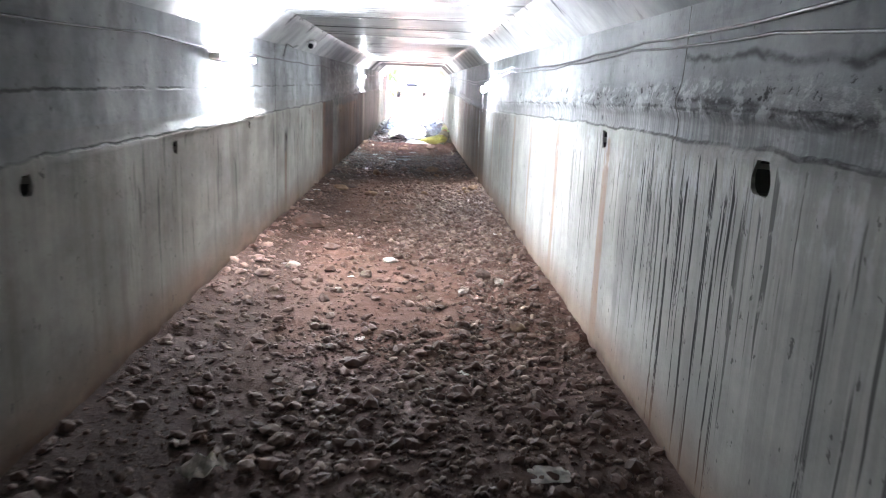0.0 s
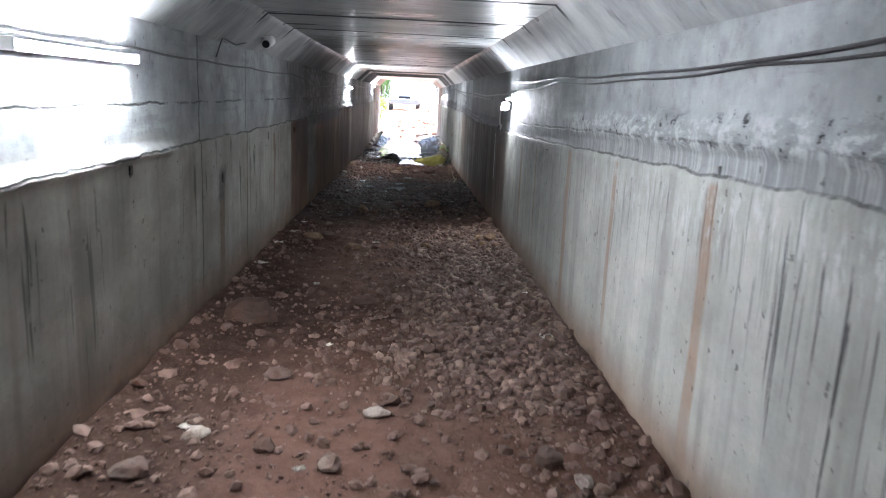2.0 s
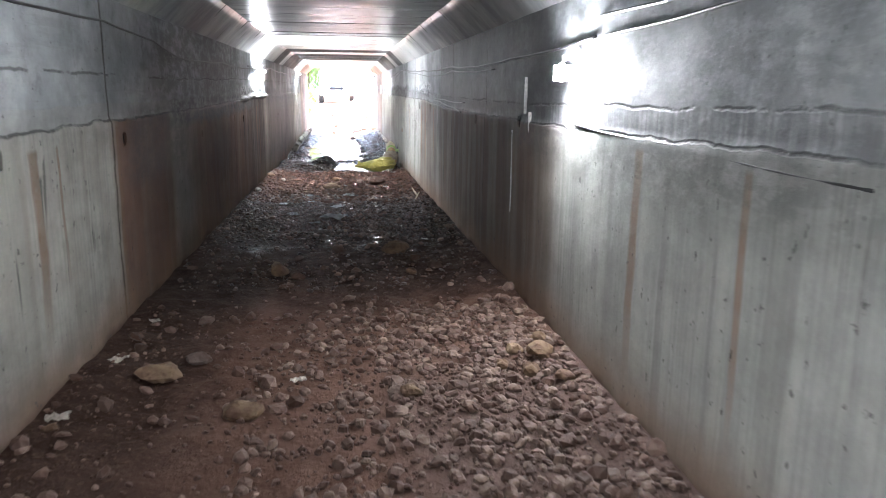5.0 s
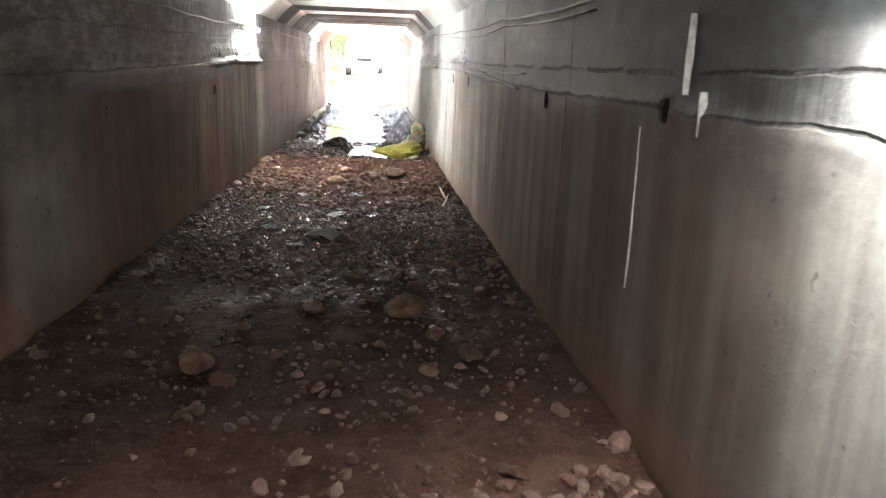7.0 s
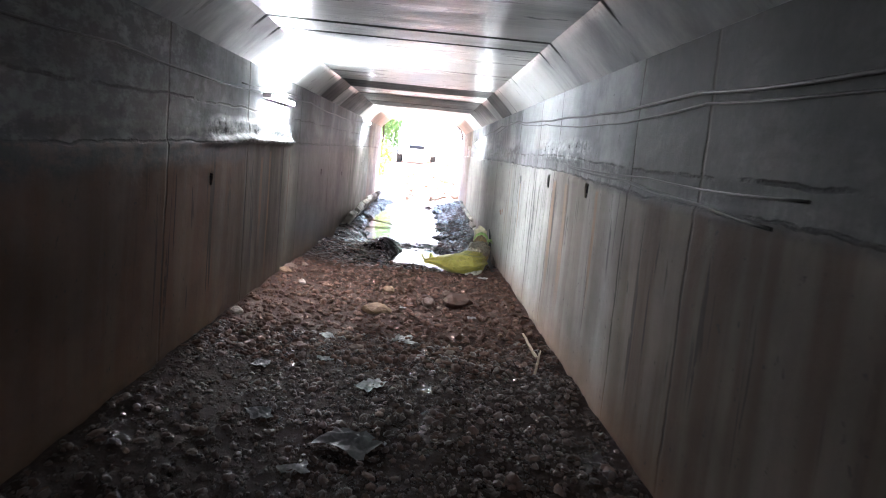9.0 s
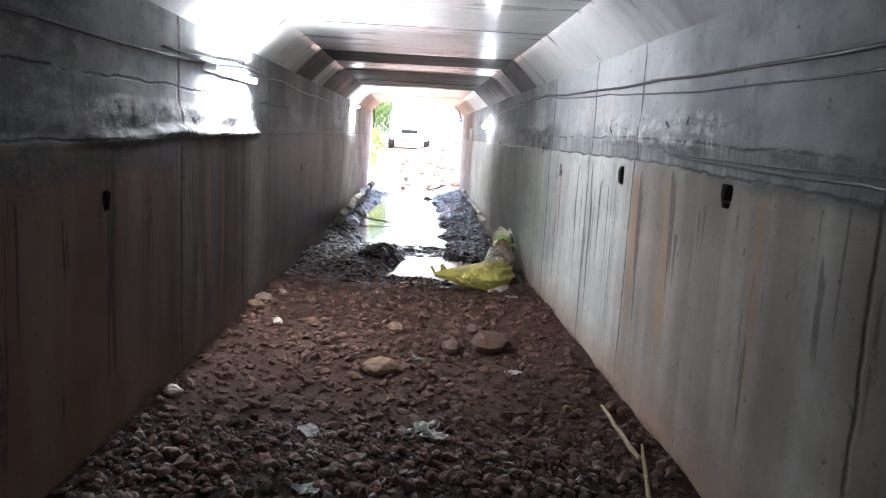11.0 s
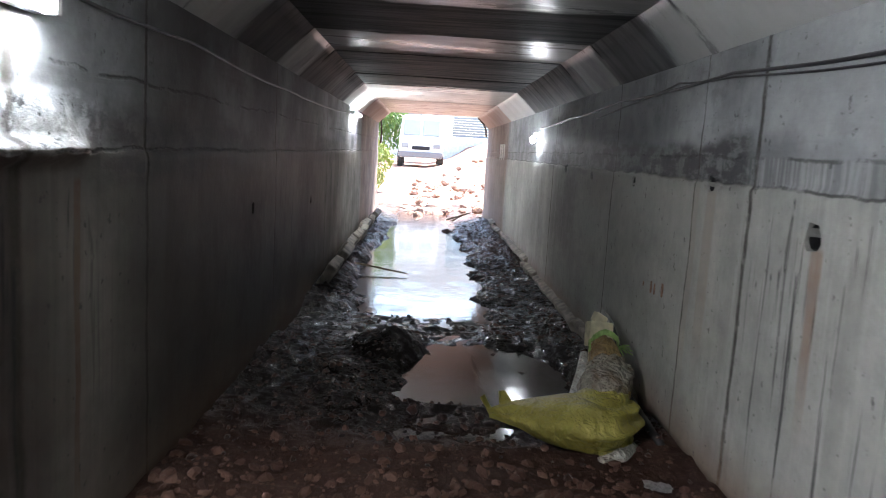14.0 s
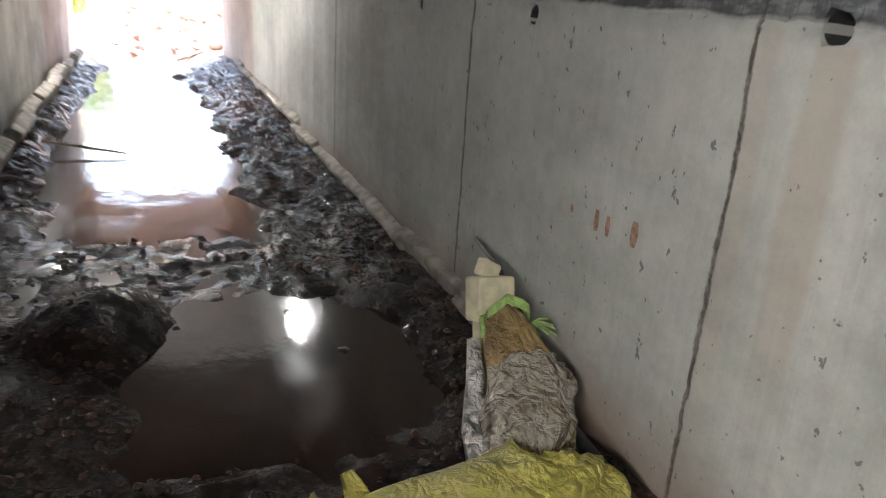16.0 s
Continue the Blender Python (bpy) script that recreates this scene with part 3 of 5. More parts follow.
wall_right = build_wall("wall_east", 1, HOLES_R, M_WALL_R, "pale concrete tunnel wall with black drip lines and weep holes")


def build_ceiling():
    ys = [START + 0.35 * i for i in range(int((END - START) / 0.35) + 1)] + [END]
    for y in JOINTS:
        ys = [v for v in ys if abs(v - y) > 0.05] + [y - 0.02, y - 0.011, y + 0.011, y + 0.02]
    ys = sorted(ys)
    w = HALF + 0.012
    prof = [(-w, HAUNCH), (-w + 0.15, HAUNCH + 0.15), (-HALF + CHAMFER, CEIL), (-0.7, CEIL), (-0.35, CEIL), (0.0, CEIL), (0.35, CEIL), (0.7, CEIL), (HALF - CHAMFER, CEIL), (w - 0.15, HAUNCH + 0.15), (w, HAUNCH)]

    def at(i, j):
        y = ys[i]
        x, z = prof[j]
        groove = min(abs(y - q) for q in JOINTS) < 0.015 and 2 <= j <= 8
        bay = sum(1 for q in JOINTS if q < y)
        lift = (0.0 if j in (1, 9) else 0.006 * math.sin(bay * 7.3)) + 0.005 * fn(x, y, 1, 0.8)
        if j in (0, 10):
            return Vector((x + middle(y), y, z))
        return Vector((x + middle(y), y, z + lift + (0.025 if groove else 0.0)))
    bm, v = grid_mesh(len(ys), len(prof), at)
    top = [[bm.verts.new((sx * (HALF + 0.32) + middle(y), y, z)) for sx, z in ((-1, HAUNCH), (-1, CEIL + 0.35), (1, CEIL + 0.35), (1, HAUNCH))] for y in (START, END)]
    for k in range(3):
        bm.faces.new((top[0][k], top[0][k + 1], top[1][k + 1], top[1][k]))
    for i, k in ((0, 0), (len(ys) - 1, 1)):
        bm.faces.new([*v[i], top[k][3], top[k][2], top[k][1], top[k][0]])
    bmesh.ops.recalc_face_normals(bm, faces=bm.faces)
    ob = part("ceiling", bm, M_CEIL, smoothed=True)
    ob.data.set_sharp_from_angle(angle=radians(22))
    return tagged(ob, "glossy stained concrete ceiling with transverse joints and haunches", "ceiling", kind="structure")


build_ceiling()


# ---- ground: mud in the tunnel, one sheet to the horizon ----
def in_pool(x, y):
    """Above 0 where water stands."""
    x -= middle(y)
    near = 1.0 - math.hypot((x - 0.32) / 0.74, (y - 25.10) / 1.12)
    left = -0.82 - 0.25 * smooth(27.3, 29, y) + 0.15 * smooth(31, 34, y)
    right = 0.62 + 0.12 * fn(0, y, 2, 0.6)
    far = min(x - left, right - x, (y - 26.75) * 0.8, (41.0 - y)) * 1.4
    return max(near, far) + 0.28 * fn(x, y, 0, 1.9) + 0.14 * fn(x, y, 4, 6.0)


def ground_height(x, y):
    inside = 1 - smooth(END, END + 2.5, y)
    xc = x - middle(y)
    z = -0.0125 * (min(y, 24.0) - 6.0)
    z += -0.045 * smooth(22.8, 24.2, y)
    rough = 0.030 * fn(x, y, 0, 1.4) + 0.022 * fn(x, y, 5, 4.0) + 0.018 * fn(x, y, 8, 9.0)
    z += rough * (0.75 if y < 23 else 1.15)
    z += inside * 0.06 * smooth(0.85, 1.30, abs(xc)) * (1.0 if y > 5 else 0.5)
    if y > 22.5:
        pool = in_pool(x, y)
        z = z + 0.005 * smooth(24, 25, y) - 0.13 * smooth(-0.10, 0.35, pool)
        # the heap of black mud, the chopped band, the bank by the east wall
        z += 0.17 * max(0.0, 1 - math.hypot((x + 0.30) / 0.38, (y - 25.68) / 0.36)) ** 0.8
        chop = smooth(25.7, 26.1, y) * (1 - smooth(26.9, 27.4, y))
        film = chop * (1 - smooth(0.30, 0.60, xc)) * smooth(0.30, 0.55, math.hypot((x + 0.30) / 0.40, (y - 25.65) / 0.38) - 0.5)
        shore = smooth(23.55, 23.85, y) * (1 - smooth(24.4, 24.8, y)) * smooth(-0.55, -0.2, xc) * (1 - smooth(0.75, 0.95, xc))
        z += shore * (WATER + 0.006 + 0.022 * fn(x, y, 1, 4.0) + 0.026 * fn(x, y, 6, 8.0) - z)
        z += film * (WATER + 0.007 + 0.018 * fn(x, y, 3, 5.0) + 0.030 * fn(x, y, 7, 8.0) - z)
        z += (0.03 + 0.06 * smooth(29, 31, y)) * smooth(0.65, 1.1, xc) * smooth(25.0, 26.0, y) * (1 - smooth(36, 38, y))
        z += 0.05 * smooth(0.7, 1.2, -xc) * smooth(27.0, 29.0, y) * (1 - smooth(36, 38, y))
    if y > END - 2:
        out = smooth(END - 1, END + 6, y)
        z += out * 0.12 + 0.75 * smooth(43.0, 51.0, y)
        mound = smooth(39.0, 46.0, y) * smooth(-0.3, 3.2, x - 0.02 * (y - 40))
        z += mound * (1.25 + 0.35 * fn(x, y, 2, 0.8) + 0.15 * fn(x, y, 2, 2.6))
    return z


def ground_sheet():
    xs = [-1.4 + 0.056 * i for i in range(51)]
    ys = [START + 0.4 * i for i in range(85)] + [0.06 * i for i in range(int(41.0 / 0.06))]
    ys = sorted(set(round(y, 3) for y in ys))
    bm, v = grid_mesh(len(ys), len(xs), lambda i, j: (xs[j] + middle(ys[i]), ys[i], ground_height(xs[j] + middle(ys[i]), ys[i])))
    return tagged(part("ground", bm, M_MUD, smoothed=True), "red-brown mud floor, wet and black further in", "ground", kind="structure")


ground_sheet()


def outside_ground():
    """The sheet beyond both mouths, out to the horizon."""
    def strip(y0, y1, lift):
        ys = [y0 + (y1 - y0) * (i / 60) ** 2 for i in range(61)]
        half = [0.0, 0.4, 0.8, 1.2, 1.6, 2.0, 2.5, 3.0, 3.6, 4.4, 5.5, 7, 10, 15, 25, 50, 120, 400]
        xs = sorted(set([-a for a in half] + half))

        def at(i, j):
            y = ys[i]
            z = ground_height(xs[j], y) if lift else 0.27
            return (xs[j], y, z)
        return grid_mesh(len(ys), len(xs), at)[0]
    tagged(part("ground_outside", strip(40.7, 700.0, True), M_EARTH, smoothed=True), "bare red earth rising to a mound outside the tunnel", "ground", kind="structure")
    tagged(part("ground_behind", strip(START + 0.05, -500.0, False), M_EARTH, smoothed=True), "bare red earth before the tunnel's other mouth", "ground", kind="structure")


outside_ground()

bmw, _ = grid_mesh(90, 16, lambda i, j: (-1.3 + 2.6 * j / 15 + middle(23 + 18.5 * i / 89), 23.0 + 18.5 * i / 89, WATER))
tagged(part("water", bmw, M_WATER, smoothed=True), "muddy brown puddle water with a mirror-like surface", "water", kind="structure")


# ---- lamps ----
def tube_light(y, length, side, z):
    thing = tagged(new("tube_light"), "lit white fluorescent tube on a batten on the wall", "lamp", "tube lights on the walls")
    thing.location = (side * (HALF + 0.012) + middle(y), y, z)
    s = -side
    part("batten", box(bmesh.new(), s * 0.022, 0, 0, 0.044, length + 0.06, 0.045, 0.006), M_WHITE, thing, "white enamelled batten")
    for e in (-1, 1):
        part("end_cap", box(bmesh.new(), s * 0.06, e * (length / 2 + 0.012), 0, 0.05, 0.03, 0.05, 0.006), M_WHITE, thing)
    part("lamp_tube", tube([(s * 0.064, -length / 2, 0), (s * 0.064, length / 2, 0)], 0.014, 12), M_TUBE, thing, "glowing glass tube", True)
    return thing


def bulb_light(y, side, z, lit, hood=False):
    thing = tagged(new("wall_bulb"), "lit white bulb in a holder on the wall", "lamp", "bulbs on the walls")
    thing.location = (side * (HALF + 0.02) + middle(y), y, z)
    s = -side
    part("base", tube([(0, 0, 0), (s * 0.025, 0, 0)], 0.045, 16), M_WHITE, thing)
    part("holder", tube([(s * 0.025, 0, 0), (s * 0.06, 0, 0.0), (s * 0.09, 0, -0.015), (s * 0.098, 0, -0.05)], 0.018, 12), M_WHITE, thing)
    bm = bmesh.new()
    bmesh.ops.create_uvsphere(bm, u_segments=16, v_segments=10, radius=0.036, matrix=Matrix.Translation((s * 0.10, 0, -0.095)) @ Matrix.Diagonal((1, 1, 1.25, 1)))
    part("globe", bm, lit, thing, "glowing globe", True)
    # unseen hood, added to keep the bulb's light off the wall beyond
    if hood:
        hm, _ = grid_mesh(13, 5, lambda i, j: (s * 0.10 + 0.045 * math.sin(radians(-96 + 16 * i)), 0.045 * math.cos(radians(-96 + 16 * i)), -0.138 + 0.021 * j))
        bmesh.ops.solidify(hm, geom=list(hm.faces), thickness=0.003)
        part("hood", hm, M_WHITE, thing, "white half-round hood added to block the bulb's light", True)
    return thing


tube_light(6.95, 1.2, -1, 1.72)
tube_light(21.4, 1.2, -1, 1.70)
tube_light(31.7, 1.2, -1, 1.85)
bulb_light(12.3, 1, 1.62, M_BULB, True)
bulb_light(29.6, 1, 1.66, M_BULB_DIM)


# ---- cables and small fixtures on the walls ----
def cable(points, radius, label, name="wall_cable"):
    """points: side, height and place along the tunnel; smoothed, with slack."""
    pts = []
    for (s0, y0, z0), (s1, y1, z1) in zip(points, points[1:]):
        n = max(2, int(abs(y1 - y0) / 0.15))
        for i in range(n):
            f = i / n
            y = y0 + (y1 - y0) * f
            z = z0 + (z1 - z0) * f - 0.03 * abs(y1 - y0) * f * (1 - f) + 0.006 * fn(1, y, z0, 1.7)
            pts.append((s0 * (HALF + 0.008 - radius + 0.006 * fn(4, y, 0, 2.0)) + middle(y), y, z))
    s, y, z = points[-1]
    pts.append((s * (HALF + 0.02) + middle(y), y, z))
    return tagged(part(name, tube(pts, radius, 6), M_CABLE, smoothed=True), label, "cable", "cables along the walls")


cable([(1, 0.6, 1.79), (1, 2.6, 1.84), (1, 4.4, 1.82), (1, 5.4, 1.80), (1, 7.3, 1.77), (1, 9.6, 1.80), (1, 12.0, 1.80)], 0.008, "black electric cable sagging along the concrete wall")
cable([(1, 0.6, 1.70), (1, 3.0, 1.78), (1, 4.6, 1.79), (1, 6.2, 1.76), (1, 7.5, 1.74), (1, 9.8, 1.76), (1, 11.9, 1.70)], 0.007, "thin black electric cable sagging along the concrete wall")
cable([(1, 12.0, 1.70), (1, 14.0, 1.66), (1, 15.7, 1.65), (1, 17.0, 1.69), (1, 20.0, 1.71), (1, 21.4, 1.74), (1, 23.4, 1.81), (1, 25.5, 1.81), (1, 27.6, 1.76), (1, 29.6, 1.72)], 0.009, "black electric cable along the stained upper wall")
cable([(1, 14.5, 1.60), (1, 16.9, 1.64), (1, 18.6, 1.61), (1, 21.0, 1.69), (1, 23.4, 1.79), (1, 24.2, 1.83), (1, 25.4, 1.76), (1, 26.4, 1.71)], 0.006, "thin drooping black cable along the stained upper wall")
cable([(1, 16.2, 1.195), (1, 16.8, 1.23), (1, 18.0, 1.28), (1, 19.8, 1.33)], 0.008, "dark cable hanging loose at the wall's joint")
cable([(1, 16.0, 1.30), (1, 17.6, 1.31), (1, 19.9, 1.34)], 0.006, "thin dark cable at the wall's joint")
cable([(1, 9.9, 1.20), (1, 11.0, 1.23), (1, 12.4, 1.25)], 0.006, "thin dark cable at the wall's joint")
cable([(-1, 3.0, 1.77), (-1, 5.0, 1.80), (-1, 7.7, 1.78), (-1, 9.1, 1.78), (-1, 10.6, 1.78), (-1, 13.0, 1.80), (-1, 14.2, 1.76), (-1, 15.0, 1.67), (-1, 16.4, 1.68), (-1, 17.5, 1.71), (-1, 20.4, 1.71), (-1, 21.8, 1.78), (-1, 23.5, 1.80), (-1, 26.0, 1.77), (-1, 31.2, 1.85)], 0.0075, "black electric cable sagging along the stained wall")
cable([(-1, 20.0, 1.74), (-1, 20.9, 1.77), (-1, 21.5, 1.80), (-1, 22.6, 1.82)], 0.007, "thin black cable above the tube light")


def security_camera():
    thing = tagged(new("security_camera"), "white and black bullet camera on a wall bracket", "camera")
    thing.location = (-HALF + 0.0, 10.75, 2.02)
    part("bracket", box(bmesh.new(), 0.035, 0, 0.03, 0.11, 0.05, 0.05, 0.008), M_WHITE, thing, "white bracket")
    part("arm", tube([(0.06, 0, 0.03), (0.11, -0.02, 0.03), (0.14, -0.04, 0.0)], 0.014, 10), M_WHITE, thing)
    body = part("body", tube([(0.14, 0.10, 0.02), (0.14, 0.09, 0.02), (0.14, -0.12, -0.02), (0.14, -0.14, -0.024)], 0.04, 16, radii=[0.02, 0.045, 0.045, 0.035]), M_WHITE, thing, "white housing", True)
    part("lens", tube([(0.14, -0.135, -0.023), (0.14, -0.155, -0.027)], 0.034, 16), M_LENS, body, "black lens")
    part("sunshade", box(bmesh.new(), 0.14, -0.06, 0.04, 0.1, 0.26, 0.006, 0.002), M_WHITE, thing)
    part("lead", tube([(0.05, 0.03, 0.0), (0.03, -0.3, -0.02), (0.02, -0.8, -0.08), (0.01, -1.2, -0.05), (0.01, -1.4, -0.2)], 0.006, 6), M_CABLE, thing, "black lead")


security_camera()


# pale runs and red marks that lie on the wall
M_PALE_RUN = plain("pale_streak", (0.55, 0.55, 0.53), 0.35)
M_RED = plain("red_paint", (0.27, 0.16, 0.11), 0.8, vary=0.4)


def wall_run(name, material, side, y, z0, z1, width, label, lean=0.0):
    bm = bmesh.new()
    n = 10
    rows = []
    for i in range(n + 1):
        f = i / n
        z = z0 + (z1 - z0) * f
        w = width * math.sin(math.pi * (0.12 + 0.8 * f)) ** 0.5 * (1 + 0.5 * fn(y, z, 3, 14.0))
        yy = y + lean * f + 0.008 * fn(2, z, y, 5.0)
        x = side * HALF + middle(y) - side * 0.004
        base = side * 0.02
        rows.append([bm.verts.new((x + base, yy - w, z)), bm.verts.new((x, yy - w * 0.5, z)), bm.verts.new((x, yy + w * 0.5, z)), bm.verts.new((x + base, yy + w, z))])
    for a, b in zip(rows, rows[1:]):
        for k in range(3):
            bm.faces.new((a[k], a[k + 1], b[k + 1], b[k]))
    return tagged(part(name, bm, material, smoothed=True), label, "stain", kind="structure")


wall_run("lime_run", M_PALE_RUN, 1, 13.43, 1.27, 1.52, 0.012, "white run on the concrete wall")
wall_run("lime_run", M_PALE_RUN, 1, 13.29, 1.285, 1.15, 0.016, "white run on the concrete wall")
wall_run("lime_run", M_PALE_RUN, 1, 13.78, 1.14, 0.52, 0.010, "thin white run on the concrete wall")
for y, z, w, d in ((24.50, 0.565, 0.015, 0.03), (24.34, 0.57, 0.022, 0.075), (24.27, 0.57, 0.02, 0.07), (24.12, 0.59, 0.032, 0.085)):
    wall_run("paint_mark", M_RED, 1, y, z + d / 2, z - d / 2, w, "faded red paint mark on the concrete wall")

# ---- loose stones ----
PROTO = []
for k in range(10):
    b = bmesh.new()
    bmesh.ops.create_icosphere(b, subdivisions=2 if k < 4 else 1, radius=1.0)
    for q in b.verts:
        d = q.co.normalized()
        q.co = d * (1 + 0.34 * fn(d.x + k * 5, d.y, d.z, 1.3) + 0.16 * fn(d.x, d.y + k * 3, d.z, 3.1))
        q.co.z *= 0.72
        for axis in (Vector((1, 0.3 * k, 0.5)), Vector((-0.7, 1, 0.1 * k)), Vector((0.2, -1, 0.8))):
            a = axis.normalized()
            over = q.co.dot(a) - 0.68
            if over > 0:
                q.co -= a * over
    b.verts.ensure_lookup_table()
    PROTO.append((np.array([v.co[:] for v in b.verts]), [[v.index for v in f.verts] for f in b.faces]))
    b.free()
PEBBLE = []
for k in range(6):
    b = bmesh.new()
    bmesh.ops.create_cube(b, size=1.5)
    bmesh.ops.bevel(b, geom=list(b.edges), offset=0.35, segments=1, affect="EDGES")
    for q in b.verts:
        q.co *= 1 + 0.4 * fn(q.co.x + 7 * k, q.co.y, q.co.z, 1.1)
    b.verts.ensure_lookup_table()
    PEBBLE.append((np.array([v.co[:] for v in b.verts]), [[v.index for v in f.verts] for f in b.faces]))
    b.free()


def scatter(name, count, density, size, material, label, protos, seed, y0, y1, sink=0.35):
    rng = random.Random(seed)
    verts, faces, n, tries = [], [], 0, 0
    while n < count and tries < count * 40:
        tries += 1
        y = rng.uniform(y0, y1)
        x = rng.uniform(-1.29, 1.29)
        if rng.random() > density(x, y):
            continue
        r = size(x, y, rng)
        co, fs = protos[rng.randrange(len(protos))]
        turn = np.array(Euler((rng.uniform(-0.5, 0.5), rng.uniform(-0.5, 0.5), rng.uniform(0, 6.3))).to_matrix())
        xx = x + middle(y)
        p = (co * np.array((rng.uniform(0.75, 1.3), rng.uniform(0.75, 1.2), rng.uniform(0.55, 1.0)))) @ turn.T * r + np.array((xx, y, ground_height(xx, y) + r * sink))
        base = len(verts)
        verts += p.tolist()
        faces += [[base + i for i in f] for f in fs]
        n += 1
    me = bpy.data.meshes.new(name)
    me.from_pydata(verts, [], faces)
    me.materials.append(material)
    return tagged(new(name, me), label, "gravel", kind="stuff")


def dry(x, y):
    d = 0.22 + 0.5 * smooth(0.1, 0.6, fn(x, y, 9, 0.9) + 0.35)
    if 6.8 < y < 13.6:
        d = 0.42 + 0.7 * smooth(0.0, 0.55, x + 0.35 * fn(x, y, 2, 0.8)) + 0.4 * smooth(0.85, 1.2, -x)
    if y < 5.2:
        d = 0.85
    if 5.2 < y < 7.5:
        d = 0.30 + 0.9 * smooth(0.45, 0.8, abs(x - 0.05))
    if 13.3 < y < 19:
        d *= 0.2
    if y > 19:
        d = 0.85
    if 1.0 < y < 14.0:
        d *= 1 - 0.55 * smooth(0.25, 0.7, -x)
    return d * (1 - smooth(22.6, 23.6, y + 0.5 * fn(x, y, 1, 1.2)))


def wet(x, y):
    if y < 19.6:
        return 0.55 * smooth(15.5, 17.0, y) + 0.1
    p = in_pool(x + middle(y), y)
    if 25.8 < y < 27.5 and x < 0.45:
        return 0.12
    return (1 - smooth(-0.15, 0.12, p)) * smooth(23.0, 24.2, y) * 0.5 + 0.10 * smooth(23.8, 24.5, y) * (y < 26.9)


M_CLODS = stone_material("red_clods", (0.04, 0.018, 0.012), (0.17, 0.095, 0.07), 0.8)
scatter("gravel_coarse", 3000, dry, lambda x, y, r: 0.016 + 0.024 * r.random() ** 2 + (0.022 * r.random() ** 3), M_GRAVEL, "coarse reddish gravel and clods pressed into the mud", PROTO[4:], 3, 0.8, 19.2)
scatter("gravel_near_start", 1700, dry, lambda x, y, r: 0.012 + 0.018 * r.random() ** 2, M_BANK, "small grey-brown stones strewn over the mud", PROTO[4:], 13, 0.8, 5.5)
scatter("gravel_bank", 2600, lambda x, y: smooth(-0.55, 0.75, x + 0.45 * fn(x, y, 2, 0.8)) * (1 - 0.5 * smooth(12.2, 13.4, y)), lambda x, y, r: 0.012 + 0.026 * r.random() ** 1.8, M_BANK, "crushed gravel banked along the wall", PEBBLE, 4, 7.2, 13.4)
scatter("gravel_fine", 14000, dry, lambda x, y, r: 0.006 + 0.009 * r.random() ** 2, M_GRAVEL, "fine reddish gravel over the mud floor", PEBBLE, 5, 0.8, 19.6)
scatter("gravel_middle", 3600, lambda x, y: 0.9 - 0.8 * smooth(22.9, 23.7, y), lambda x, y, r: 0.010 + 0.034 * r.random() ** 2.6, M_CLODS, "loose red clods and stones by the puddle", PROTO[4:], 6, 18.7, 23.8)
M_DAMP = stone_material("damp_dark_gravel", (0.032, 0.023, 0.021), (0.17, 0.125, 0.11), 0.36, 0.45)
scatter("gravel_damp", 1900, wet, lambda x, y, r: 0.012 + 0.022 * r.random() ** 2, M_DAMP, "damp dark stones and mud lumps", PROTO[4:], 7, 13.8, 19.8)
scatter("gravel_damp_fine", 3200, wet, lambda x, y, r: 0.006 + 0.010 * r.random() ** 2, M_DAMP, "fine damp dark gravel", PEBBLE, 8, 13.8, 19.8)
scatter("gravel_wet", 1500, wet, lambda x, y, r: 0.012 + 0.022 * r.random() ** 2, M_WETGRAVEL, "wet black stones and mud lumps", PROTO[4:], 9, 23.0, 36.0)
scatter("gravel_wet_fine", 2600, wet, lambda x, y, r: 0.006 + 0.010 * r.random() ** 2, M_WETGRAVEL, "fine wet black gravel", PEBBLE, 10, 23.0, 34.0)


def stone(x, y, size, flat=0.6, long=1.0, material=M_STONE, label="muddy stone lying on the tunnel floor", k=0, name="stone", turn=0.0, sink=0.3):
    co, fs = PROTO[k % 4]
    flat, long = min(1.0, 1.35 * flat), 1 + 0.6 * (long - 1)
    bm = bmesh.new()
    vs = [bm.verts.new((c[0] * size * 0.5 * long, c[1] * size * 0.5, c[2] * size * 0.5 * flat)) for c in co]
    for f in fs:
        bm.faces.new([vs[i] for i in f])
    bmesh.ops.subdivide_edges(bm, edges=list(bm.edges), cuts=1, use_grid_fill=True)
    for v in bm.verts:
        v.co += v.co.normalized() * size * (0.10 * fn(v.co.x / size + k + x, v.co.y / size + y, v.co.z / size, 2.6) + 0.05 * fn(v.co.x / size + y, v.co.y / size, v.co.z / size, 6.0))
    ob = tagged(part(name, bm, material), label, "stone", "stones on the floor")
    ob.matrix_world = pose(x, y, ground_height(x, y) + size * flat * sink, 0, 0, turn)
    return ob


M_PALE = stone_material("pale_stone", (0.40, 0.35, 0.30), (0.58, 0.52, 0.47))
M_OCHRE = stone_material("ochre_stone", (0.17, 0.11, 0.065), (0.28, 0.19, 0.12))
M_BOULDER = stone_material("mud_caked_stone", (0.055, 0.033, 0.024), (0.075, 0.046, 0.035))
PALE, OCHRE = "pale stone chip on the red mud", "ochre stone half sunk in the mud"
stone(-0.34, 6.13, 0.075, 0.6, 1.2, M_PALE, PALE, 1)
stone(0.01, 7.18, 0.10, 0.5, 1.9, M_PALE, "pale brick fragment on the red mud", 2, "brick_fragment", 8)
stone(-0.57, 7.70, 0.15, 0.4, 1.3, M_STONE, "flat grey stone on the red mud", 3, turn=20)
stone(-0.98, 6.50, 0.15, 0.55, 1.2, M_STONE, k=0)
